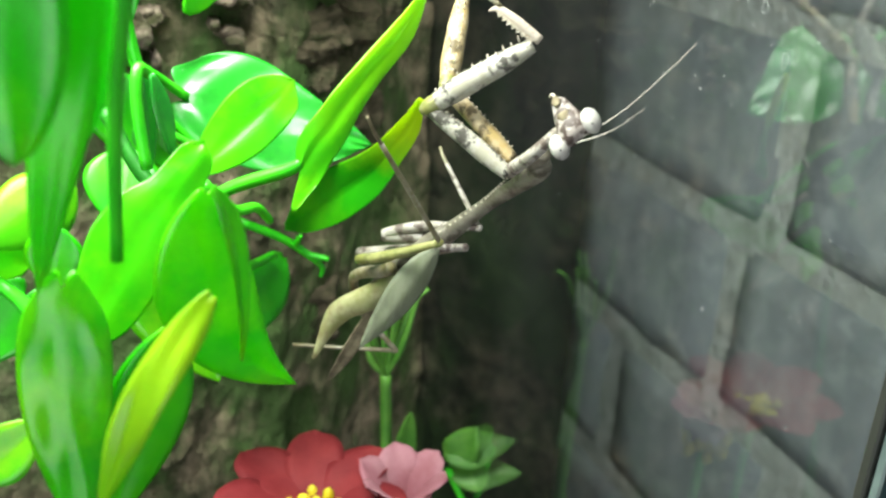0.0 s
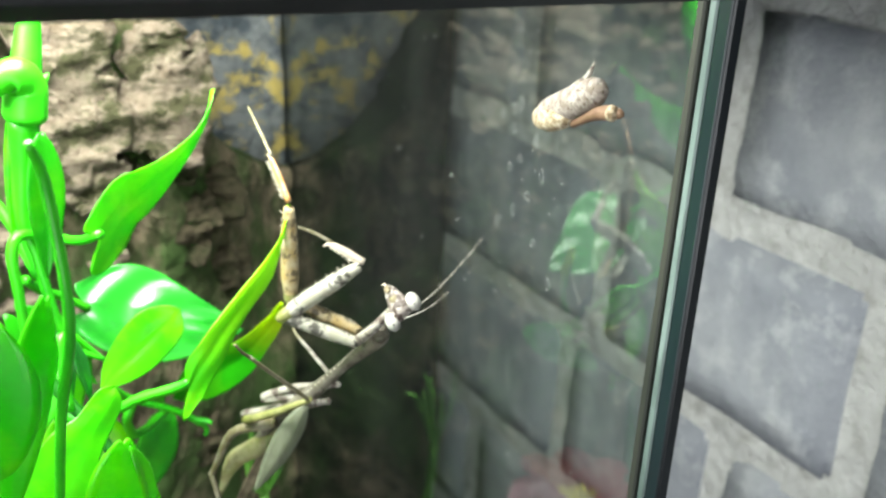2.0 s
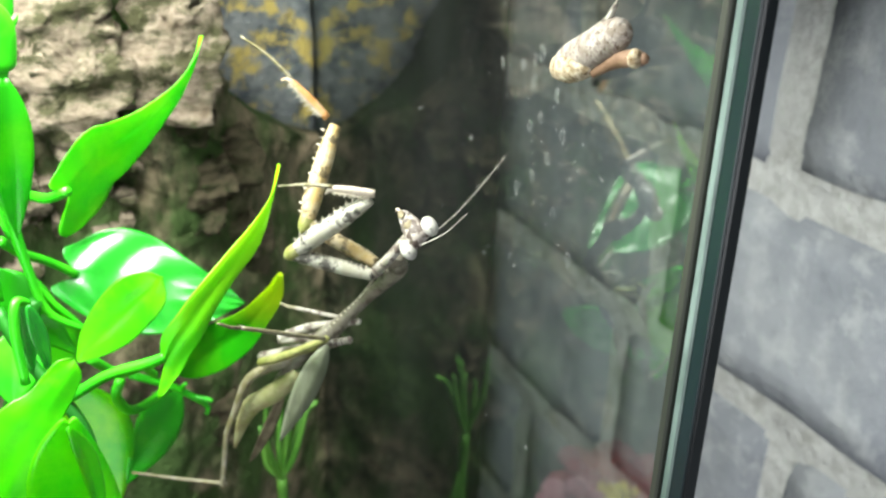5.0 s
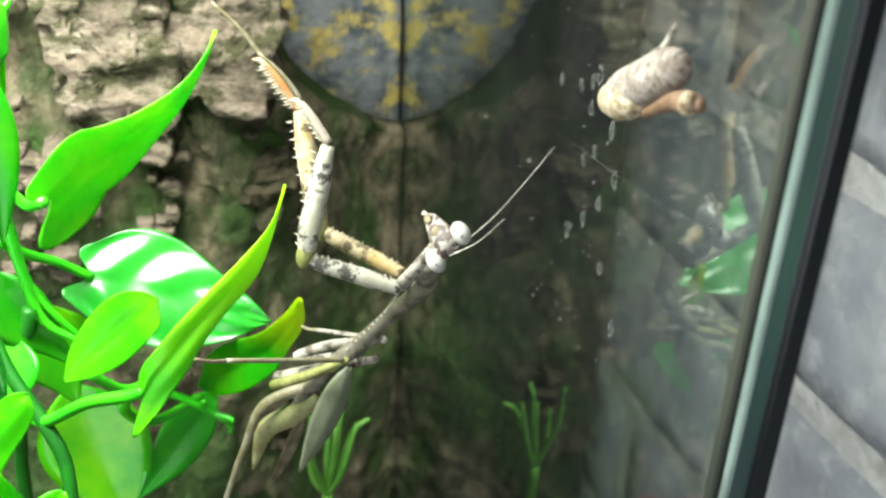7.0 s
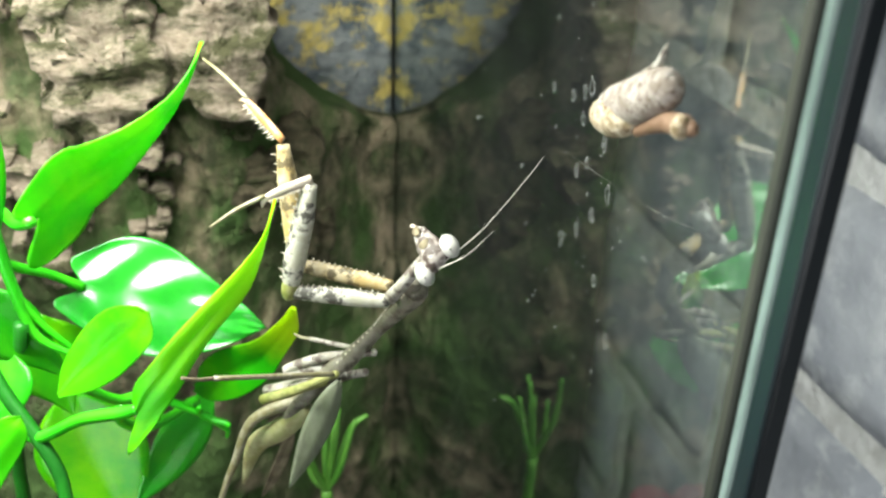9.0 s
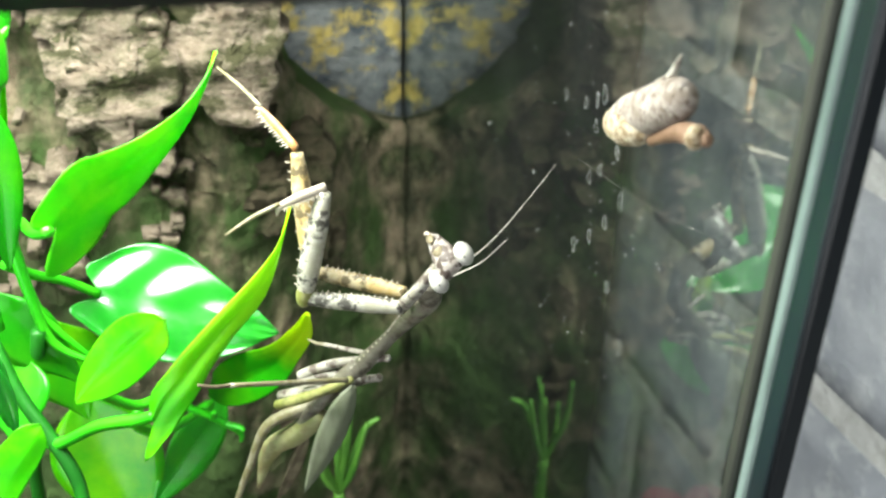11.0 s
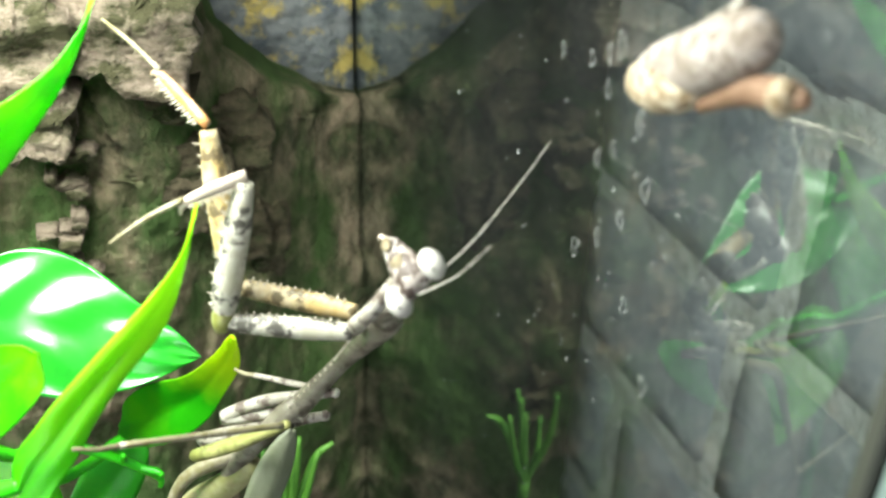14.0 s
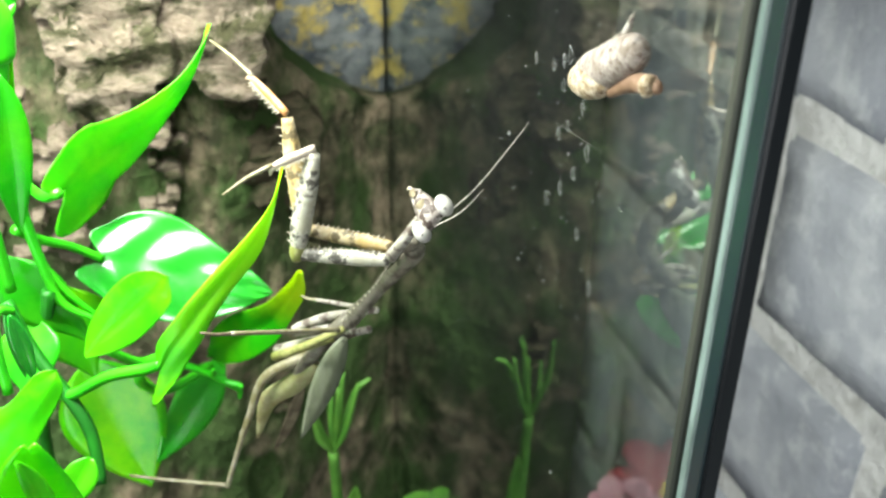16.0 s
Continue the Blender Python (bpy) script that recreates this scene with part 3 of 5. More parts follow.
def blade_mesh(rib, facing, turned=None, back=(0.0, 0.0), cup=0.0, quilt=0.0, thick=0.0005, rows=30, cols=14):
    """A leaf blade along a curved rib. rib: (point, left half-width, right half-width) from base to tip; back: how far the
    two lobes reach behind the stalk; cup folds the blade along the rib; turned: what its tip faces."""
    per = 8
    pts = spline([r[0] for r in rib], per)
    wide = spline([(r[1], r[2], 0) for r in rib], per)
    length = sum((b - a).length for a, b in zip(pts, pts[1:]))
    facing, turned = Vector(facing), Vector(turned or facing)
    bm = bmesh.new()
    grid = {}
    for side in (0, 1):
        for i in range(rows + 1):
            t = i / rows
            # stations crowd towards both ends, where the outline turns
            u = (0.5 - 0.5 * math.cos(math.pi * t)) * 0.6 + t * 0.4
            k = min(len(pts) - 2, int(u * (len(pts) - 1)))
            f = u * (len(pts) - 1) - k
            p, w = pts[k].lerp(pts[k + 1], f), wide[k].lerp(wide[k + 1], f)
            d = (pts[min(k + 3, len(pts) - 1)] - pts[max(k - 2, 0)]).normalized()
            look_at = facing.lerp(turned, u)
            nn = (look_at - d * look_at.dot(d)).normalized()
            ss = d.cross(nn)
            for j in range(cols + 1):
                q = math.sin(math.pi / 2 * (2 * j / cols - 1)) * 0.5 + (2 * j / cols - 1) * 0.5
                half = max(w[0] if q < 0 else w[1], 0.0)
                x = q * half
                y = -back[0 if q < 0 else 1] * math.sin(math.pi * min(1, abs(q) ** 1.5 * 0.86)) ** 0.8 * (1 - u) ** 5
                h = cup * abs(x) - 0.05 * half * math.exp(-(q * 8) ** 2) + 0.10 * half * max(0, abs(q) - 0.72) ** 1.5 * 6
                h += quilt * length * math.sin((u - 0.28 * abs(q)) * 21) * math.sin(math.pi * abs(q)) ** 0.7
                h += 0.012 * length * math.sin(4 * u + 2 * q) * abs(q) + 0.003 * length * math.sin(11 * u - 4 * q)
                edge = 1 - abs(q) ** 6
                grid[side, i, j] = bm.verts.new(p + d * y + ss * x + nn * (h + (thick * (0.35 + 0.65 * edge) if side == 0 else 0)))
    for i in range(rows):
        for j in range(cols):
            bm.faces.new([grid[0, i, j], grid[0, i, j + 1], grid[0, i + 1, j + 1], grid[0, i + 1, j]])
            bm.faces.new([grid[1, i, j], grid[1, i + 1, j], grid[1, i + 1, j + 1], grid[1, i, j + 1]])
    rim = [(0, j) for j in range(cols)] + [(i, cols) for i in range(rows)] + [(rows, j) for j in range(cols, 0, -1)] + [(i, 0) for i in range(rows, 0, -1)]
    for a, b in zip(rim, rim[1:] + rim[:1]):
        bm.faces.new([grid[0, a[0], a[1]], grid[1, a[0], a[1]], grid[1, b[0], b[1]], grid[0, b[0], b[1]]])
    bmesh.ops.remove_doubles(bm, verts=bm.verts, dist=0.00003)
    return bm


def blade(rib, facing, material, label, **shape):
    return part("leaf", blade_mesh([(local(p, plant), a, b) for p, a, b in rib], facing, **shape), material, plant, label)


def leaf(base, tip, width, facing, material=LEAF, label="", via=None, **shape):
    shape["via"] = local(via, plant) if via is not None else None
    o = part("leaf", leaf_mesh(local(base, plant), local(tip, plant), width, facing, **shape), material, plant, label)
    return o


def stalk(points, radii, name="stalk", material=STEM):
    return part(name, tube([local(p, plant) for p in points], radii, seg=10), material, plant)


TO_EYE = (-0.15, -0.85, 0.5)
blade([((-0.0796, 0.0731, 0.2590), 0.0041, 0.0071), ((-0.0769, 0.0747, 0.2612), 0.0050, 0.0080), ((-0.0740, 0.0761, 0.2632), 0.0059, 0.0068), ((-0.0707, 0.0770, 0.2645), 0.0056, 0.0056), ((-0.0650, 0.0785, 0.2680), 0.0035, 0.0035), ((-0.0588, 0.0806, 0.2730), 0.0018, 0.0018), ((-0.0552, 0.0833, 0.2777), 0.0008, 0.0008), ((-0.0533, 0.0861, 0.2815), 0.0000, 0.0000)], (0.45, -0.82, -0.15), LEAF, "bright green heart-shaped leaf with a drawn-out tip", back=(0.0026, 0.0070), cup=-0.10)
blade([((-0.0684, 0.0596, 0.2303), 0.0009, 0.0027), ((-0.0666, 0.0602, 0.2329), 0.0024, 0.0038), ((-0.0637, 0.0606, 0.2358), 0.0028, 0.0033), ((-0.0609, 0.0613, 0.2392), 0.0027, 0.0027), ((-0.0563, 0.0624, 0.2441), 0.0023, 0.0023), ((-0.0512, 0.0634, 0.2491), 0.0021, 0.0021), ((-0.0474, 0.0649, 0.2545), 0.0009, 0.0009), ((-0.0458, 0.0661, 0.2580), 0.0004, 0.0004), ((-0.0446, 0.0674, 0.2615), 0.0000, 0.0000)], (0.0, -0.95, 0.3), LEAF_LIME_TIP, "slender curved yellow-green leaf", turned=(0.42, -0.85, 0.25), back=(0.0, 0.0070), cup=0.08)
blade([((-0.0788, 0.1021, 0.2298), 0.0066, 0.0059), ((-0.0757, 0.1018, 0.2286), 0.0106, 0.0079), ((-0.0716, 0.1012, 0.2272), 0.0126, 0.0095), ((-0.0670, 0.1003, 0.2257), 0.0123, 0.0100), ((-0.0618, 0.0992, 0.2242), 0.0103, 0.0094), ((-0.0549, 0.0976, 0.2226), 0.0063, 0.0068), ((-0.0495, 0.0966, 0.2212), 0.0032, 0.0034), ((-0.0452, 0.0959, 0.2199), 0.0000, 0.0000)], (0.08, -0.78, 0.62), LEAF_GLOSS, "glossy deep green leaf with white sheen", back=(0.0038, 0.0045), cup=-0.08, quilt=0.012, rows=48, cols=20)
blade([((-0.0600, 0.1058, 0.2010), 0.0007, 0.0010), ((-0.0567, 0.1010, 0.2052), 0.0040, 0.0040), ((-0.0520, 0.0963, 0.2102), 0.0052, 0.0052), ((-0.0476, 0.0918, 0.2154), 0.0044, 0.0046), ((-0.0444, 0.0879, 0.2212), 0.0029, 0.0031), ((-0.0421, 0.0845, 0.2273), 0.0019, 0.0026), ((-0.0411, 0.0813, 0.2331), 0.0005, 0.0008)], (-0.15, -0.85, 0.5), LEAF_TIPPED, "green leaf turning yellow at its rolled tip", cup=0.25)
blade([((-0.0820, 0.0749, 0.2245), 0.0005, 0.0005), ((-0.0791, 0.0749, 0.2274), 0.0031, 0.0031), ((-0.0751, 0.0749, 0.2309), 0.0048, 0.0048), ((-0.0710, 0.0750, 0.2346), 0.0052, 0.0050), ((-0.0681, 0.0748, 0.2370), 0.0041, 0.0043), ((-0.0665, 0.0745, 0.2386), 0.0023, 0.0025), ((-0.0655, 0.0740, 0.2396), 0.0000, 0.0000)], (-0.15, -0.78, 0.6), LEAF, "bright green leaf with a rounded tip", cup=0.06)
blade([((-0.1036, 0.0411, 0.2145), 0.0013, 0.0013), ((-0.1015, 0.0425, 0.2169), 0.0032, 0.0032), ((-0.0987, 0.0437, 0.2196), 0.0044, 0.0046), ((-0.0948, 0.0459, 0.2253), 0.0059, 0.0054), ((-0.0914, 0.0476, 0.2297), 0.0051, 0.0042), ((-0.0889, 0.0488, 0.2322), 0.0031, 0.0035), ((-0.0864, 0.0500, 0.2345), 0.0028, 0.0029), ((-0.0846, 0.0512, 0.2365), 0.0021, 0.0022), ((-0.0835, 0.0522, 0.2374), 0.0000, 0.0000)], (-0.1, -0.8, 0.6), LEAF, "bright green leaf with a rounded lobe at its end", cup=-0.12, rows=36, cols=14)
leaf((-0.0873, 0.0963, 0.2847), (-0.0928, 0.0955, 0.2456), 0.0055, (-0.4, -0.9, 0.1), LEAF, fold=0.5, shape="lance")
leaf((-0.0877, 0.0800, 0.2767), (-0.0892, 0.0800, 0.2484), 0.0075, (0.3, -0.9, 0.1), LEAF_DARK, fold=0.4, shape="lance")
leaf((-0.0578, 0.1207, 0.1866), (-0.0748, 0.0947, 0.1802), 0.0115, (0.2, -0.8, 0.4), LEAF_DARK, fold=0.15, shape="lance")
leaf((-0.0863, 0.0345, 0.2370), (-0.0748, 0.0402, 0.2052), 0.0125, TO_EYE, LEAF, "deep green leaf with a sharp tip", via=(-0.0858, 0.0366, 0.2189), fold=0.05, shape="lance")
leaf((-0.0867, 0.0274, 0.2400), (-0.0841, 0.0302, 0.2162), 0.0034, (0.6, -0.7, 0.2), LEAF, via=(-0.0846, 0.0276, 0.2310), fold=0.5, shape="lance")
leaf((-0.1032, 0.0333, 0.2275), (-0.1051, 0.0293, 0.1959), 0.0108, (-0.10, -0.75, 0.65), LEAF, "deep green leaf with bright spots of sheen", via=(-0.1044, 0.0313, 0.2154), fold=-0.1, shape="round", wave=0.02, quilt=0.003, rows=40, cols=16)
leaf((-0.0916, 0.0365, 0.2184), (-0.1019, 0.0360, 0.1899), 0.0110, (0.2, -0.85, 0.45), LEAF, fold=0.1, shape="lance")
leaf((-0.0893, 0.0162, 0.2324), (-0.1029, 0.0163, 0.2077), 0.0050, (-0.3, -0.65, 0.7), LEAF_YELLOW, "narrow yellow-green leaf", via=(-0.0969, 0.0137, 0.2229), fold=0.15, shape="lance", wave=0.02)
leaf((-0.1044, 0.0124, 0.2711), (-0.1055, 0.0141, 0.2493), 0.0112, (-0.25, -0.75, 0.6), LEAF, fold=0.10, shape="round")
leaf((-0.0965, 0.0252, 0.2684), (-0.1057, 0.0274, 0.2300), 0.0062, (-0.1, -0.95, 0.25), LEAF_LIME, via=(-0.1014, 0.0241, 0.2499), fold=0.15, shape="lance")
leaf((-0.0964, 0.0313, 0.2618), (-0.0988, 0.0321, 0.2455), 0.0052, (0.4, -0.9, 0.1), LEAF, fold=0.2, shape="lance")
leaf((-0.1007, 0.0617, 0.2299), (-0.1133, 0.0569, 0.2237), 0.0105, (0.1, -0.85, 0.5), LEAF_LIME, fold=-0.25, shape="lance")
leaf((-0.1133, 0.0719, 0.2163), (-0.1080, 0.0724, 0.2134), 0.0085, TO_EYE, LEAF, fold=0.1, shape="round")
leaf((-0.1162, 0.0398, 0.1994), (-0.1073, 0.0401, 0.2067), 0.0075, TO_EYE, LEAF_LIME, fold=0.2, shape="lance")
leaf((-0.1031, 0.0573, 0.2248), (-0.1048, 0.0570, 0.2170), 0.0080, TO_EYE, LEAF, fold=0.2, shape="round")
leaf((-0.0936, 0.0895, 0.2357), (-0.0810, 0.0862, 0.2194), 0.0120, (-0.3, -0.8, 0.5), LEAF_DARK, fold=0.25, shape="heart")
leaf((-0.0859, 0.1067, 0.2015), (-0.0768, 0.0984, 0.1709), 0.0230, TO_EYE, LEAF, fold=0.15, shape="lance")
leaf((-0.0913, 0.0875, 0.2257), (-0.0942, 0.0790, 0.2148), 0.0120, (-0.3, -0.9, 0.3), LEAF_DARK, fold=0.3, shape="lance")
leaf((-0.0890, 0.1009, 0.2215), (-0.0839, 0.0965, 0.2043), 0.0170, (0.2, -0.9, 0.3), LEAF, fold=0.2, shape="heart")
leaf((-0.0823, 0.0587, 0.2137), (-0.0878, 0.0545, 0.2067), 0.0060, TO_EYE, LEAF_LIME, fold=0.3, shape="lance")
leaf((-0.0903, 0.0608, 0.2455), (-0.0900, 0.0604, 0.2316), 0.0032, (0.5, -0.8, 0.3), LEAF_GLOSS, fold=0.6, shape="lance")
leaf((-0.0894, 0.0564, 0.2459), (-0.0875, 0.0548, 0.2337), 0.0030, (0.5, -0.8, 0.3), LEAF_GLOSS, fold=0.6, shape="lance")
leaf((-0.1087, 0.0619, 0.2134), (-0.1159, 0.0591, 0.2036), 0.0120, TO_EYE, LEAF_DARK, fold=0.2, shape="heart")

stalk([(-0.0846, 0.0958, 0.2984), (-0.0869, 0.0942, 0.2865), (-0.0901, 0.0922, 0.2717), (-0.0914, 0.0921, 0.2569), (-0.0896, 0.0901, 0.2454), (-0.0868, 0.0871, 0.2352), (-0.0791, 0.0857, 0.2249)], [0.0018, 0.0030, 0.0013, 0.0011, 0.0009, 0.0007, 0.0005], "stem")
stalk([(-0.0956, 0.0849, 0.2845), (-0.0919, 0.0848, 0.2867), (-0.0898, 0.0849, 0.2870), (-0.0883, 0.0870, 0.2844), (-0.0889, 0.0874, 0.2786), (-0.0891, 0.0875, 0.2773)], [0.0024, 0.0028, 0.0033, 0.0040, 0.0041, 0.0024], "sleeve")
stalk([(-0.0892, 0.0874, 0.2778), (-0.0903, 0.0880, 0.2681), (-0.0912, 0.0885, 0.2567), (-0.0898, 0.0877, 0.2507), (-0.0882, 0.0863, 0.2401), (-0.0857, 0.0852, 0.2306), (-0.0794, 0.0837, 0.2262)], [0.0031, 0.0020, 0.0012, 0.0011, 0.0009, 0.0008, 0.0005], "stem")
stalk([(-0.0860, 0.0882, 0.2841), (-0.0846, 0.0883, 0.2852), (-0.0838, 0.0883, 0.2862)], [0.0012, 0.0008, 0.0002])
stalk([(-0.0893, 0.0878, 0.2545), (-0.0927, 0.0856, 0.2556), (-0.0945, 0.0847, 0.2524), (-0.0942, 0.0847, 0.2444), (-0.0939, 0.0851, 0.2345)], [0.0009, 0.0011, 0.0011, 0.0010])
stalk([(-0.0804, 0.0696, 0.2598), (-0.0837, 0.0759, 0.2567), (-0.0875, 0.0853, 0.2550), (-0.0911, 0.0921, 0.2531)], [0.0009, 0.0009, 0.0010])
stalk([(-0.0683, 0.0598, 0.2306), (-0.0707, 0.0613, 0.2290), (-0.0779, 0.0660, 0.2253), (-0.0856, 0.0699, 0.2199), (-0.0893, 0.0740, 0.2210)], [0.0009, 0.0011, 0.0010, 0.0013])
stalk([(-0.0789, 0.1016, 0.2303), (-0.0842, 0.0992, 0.2351), (-0.0888, 0.0957, 0.2390), (-0.0921, 0.0911, 0.2440)], [0.0009, 0.0009, 0.0010, 0.0010])
stalk([(-0.0659, 0.0942, 0.2072), (-0.0691, 0.0908, 0.2116), (-0.0740, 0.0873, 0.2131), (-0.0794, 0.0830, 0.2201)], [0.0008, 0.0010, 0.0010])
stalk([(-0.0737, 0.0896, 0.2103), (-0.0746, 0.0915, 0.2051), (-0.0702, 0.1037, 0.1935), (-0.0603, 0.1165, 0.1896)], [0.0011, 0.0011, 0.0010])
stalk([(-0.0971, 0.0174, 0.2928), (-0.0953, 0.0200, 0.2860), (-0.0943, 0.0198, 0.2674), (-0.0963, 0.0240, 0.2502), (-0.0973, 0.0291, 0.2323)], [0.0006, 0.0008, 0.0008, 0.0008, 0.0007], "stem")
stalk([(-0.0892, 0.0587, 0.2454), (-0.0909, 0.0562, 0.2469), (-0.0916, 0.0542, 0.2424), (-0.0912, 0.0524, 0.2343)], [0.0007, 0.0008, 0.0008])
stalk([(-0.0943, 0.0807, 0.2347), (-0.0907, 0.0753, 0.2269), (-0.0862, 0.0705, 0.2205), (-0.0826, 0.0659, 0.2141), (-0.0818, 0.0610, 0.2057)], [0.0012, 0.0012, 0.0012, 0.0011], "stem", STEM_SHADED)
stalk([(-0.1134, 0.0593, 0.2189), (-0.1097, 0.0564, 0.2164), (-0.1070, 0.0456, 0.2183)], [0.0010, 0.0010])
stalk([(-0.0877, 0.0846, 0.2334), (-0.100, 0.112, 0.17), (-0.09, 0.09, 0.09), (-0.09, 0.085, 0.034)], [0.0013, 0.0016, 0.0018], "stem", STEM_SHADED)
stalk([(-0.0897, 0.0901, 0.2448), (-0.0958, 0.1007, 0.2589), (-0.1235, 0.1204, 0.2891)], [0.0012, 0.0014], "stem")


def needles(points, twigs, r):
    """A soft sprig: a stem that forks into thin upright needles."""
    bm = tube([local(p, plant) for p in points], [r * 1.2, r], seg=7)
    for tw in twigs:
        tube([local(p, plant) for p in tw], [r * 0.85, r * 0.8, r * 0.55], seg=6, bm=bm)
    return bm


part("sprig", needles([(-0.0708, 0.0988, 0.2058), (-0.0623, 0.0983, 0.2012), (-0.0550, 0.0985, 0.1949)],
                      [[(-0.0579, 0.0984, 0.1973), (-0.0547, 0.0972, 0.1966), (-0.0539, 0.0961, 0.1965)], [(-0.0556, 0.0985, 0.1953), (-0.0544, 0.0987, 0.1935), (-0.0547, 0.0990, 0.1915)],
                       [(-0.0601, 0.0983, 0.1994), (-0.0598, 0.0970, 0.2013), (-0.0595, 0.0957, 0.2027)]], 0.0008), STEM, plant, "small bright green twig")

# the forked sprig standing in the soil
FORK = (-0.0296, 0.1280, 0.1459)
SP = [(-0.0291, 0.1280, 0.1268)]
sprig = empty("green_sprig", (SP[0][0], SP[0][1], 0.034))
tagged(sprig, "thin forked green plastic sprig rising from the soil", "plant")


def sprig_part(name, pts, radii):
    return part(name, tube([Vector(p) - sprig.location for p in pts], radii, seg=7), SPRIG, sprig)


sprig_part("stem", [(SP[0][0], SP[0][1], 0.030), (SP[0][0] + 0.001, SP[0][1], 0.09), SP[0], FORK], [0.0019, 0.0018, 0.0016, 0.0016])
part("leaf", leaf_mesh(Vector((-0.0254, 0.1270, 0.1115)) - sprig.location, Vector((-0.0244, 0.1220, 0.1372)) - sprig.location, 0.0062, (-0.3, -0.9, 0.3), shape="round", fold=0.2), SPRIG, sprig, "small oval green leaf")
for tip, bend in (((-0.0342, 0.1240, 0.1750), (-0.0340, 0.1260, 0.1597)),
                  ((-0.0275, 0.1320, 0.1721), (-0.0293, 0.1300, 0.1574)),
                  ((-0.0260, 0.1260, 0.1741), (-0.0276, 0.1270, 0.1596)),
                  ((-0.0223, 0.1240, 0.1712), (-0.0261, 0.1260, 0.1543)),
                  ((-0.0183, 0.1280, 0.1693), (-0.0228, 0.1280, 0.1650)),
                  ((-0.0342, 0.1320, 0.1625), (-0.0331, 0.1300, 0.1504)),
                  ((-0.0275, 0.1260, 0.1693), (-0.0286, 0.1270, 0.1540))):
    sprig_part("needle", [FORK, bend, tip], [0.0009, 0.0010, 0.0005])


# ---- flowers and serrated leaf near the soil ----
def flower(name, centre, petals, petal_len, petal_w, tilt, material, label):
    f = empty(name, (centre[0], centre[1], 0.034))
    tagged(f, label, "flower", group="plastic flowers")
    c = Vector(centre) - f.location
    for k in range(petals):
        a = 2 * math.pi * k / petals + 0.35
        lift = tilt + 0.12 * math.sin(3.1 * k)
        out = Vector((math.cos(a) * math.cos(lift), math.sin(a) * math.cos(lift), math.sin(lift)))
        part("petal", leaf_mesh(c + out * 0.002, c + out * petal_len, petal_w, Vector((0, 0, 1)) - out * 0.2, curl=0.10, fold=0.12, shape="spoon", wave=0.02, thick=0.0004, rows=12, cols=6), material, f)
    bm = bmesh.new()
    for k in range(16):
        a, r = k * 2.4, 0.0016 * math.sqrt(k)
        ball(c + Vector((math.cos(a) * r, math.sin(a) * r, 0.003 + 0.0012 * math.sin(k * 1.7))), (0.0014, 0.0014, 0.0022), u=8, v=6, bm=bm)
    part("centre", bm, STAMEN, f, "yellow centre")
    part("stem", tube([(0, 0, -0.004), (0.001, 0.0, c.z * 0.5), c], [0.0014, 0.0013, 0.0012], seg=7), STEM, f)
    return f


flower("red_flower", (-0.0600, 0.0895, 0.1375), 7, 0.0230, 0.0135, 0.36, PETAL_RED, "red fabric flower with a yellow centre in the soil")
flower("pink_flower", (-0.0406, 0.0845, 0.1350), 6, 0.0180, 0.0105, 0.95, PETAL_PINK, "pink fabric flower opening upwards in the soil")
herb = empty("serrated_plant", (0.0034, 0.13, 0.034))
tagged(herb, "small green plastic plant with toothed leaves", "plant")
for tip, base in (((0.0131, 0.1310, 0.1132), (-0.0076, 0.1360, 0.1088)), ((-0.0000, 0.1310, 0.1211), (-0.0058, 0.1360, 0.1062)), ((0.0131, 0.1260, 0.1048), (-0.0055, 0.1360, 0.1021))):
    part("leaf", leaf_mesh(local(base, herb), local(tip, herb), 0.011, (0, -0.6, 0.8), shape="lance", wave=0.03, fold=0.15, rows=14, cols=6), SPRIG, herb)
part("stem", tube([(0, 0, -0.004), (0, 0, 0.04), local((-0.0066, 0.1360, 0.1045), herb)], [0.0013, 0.0012, 0.0010], seg=7), STEM, herb)

# ---- water spots on the pane ----
random.seed(4)
bm = bmesh.new()
SPOTS = [(-0.0004, 0.0656, 0.2777), (-0.0004, 0.0578, 0.2789), (-0.0004, 0.0538, 0.2808), (-0.0004, 0.0515, 0.2822), (-0.0004, 0.0534, 0.2767), (-0.0004, 0.0540, 0.2683),
         (-0.0004, 0.0506, 0.2708), (-0.0004, 0.0456, 0.2759), (-0.0004, 0.0428, 0.2694), (-0.0004, 0.0471, 0.2639), (-0.0004, 0.0518, 0.2594), (-0.0004, 0.0573, 0.2551), (-0.0004, 0.0438, 0.2546), (-0.0004, 0.0376, 0.2478)]


def ring_spot(y, z, a, b, w):
    outer, inner = [], []
    for k in range(14):
        an = 2 * math.pi * k / 14
        j = 1 + 0.16 * math.sin(3 * an + y * 9000) + 0.12 * math.sin(5 * an + z * 7000)
        outer.append(bm.verts.new((-0.0002, y + math.cos(an) * a * j, z + math.sin(an) * b * j)))
        inner.append(bm.verts.new((-0.0002, y + math.cos(an) * (a * j - w), z + math.sin(an) * (b * j - w))))
    for k in range(14):
        bm.faces.new((outer[k], outer[(k + 1) % 14], inner[(k + 1) % 14], inner[k]))


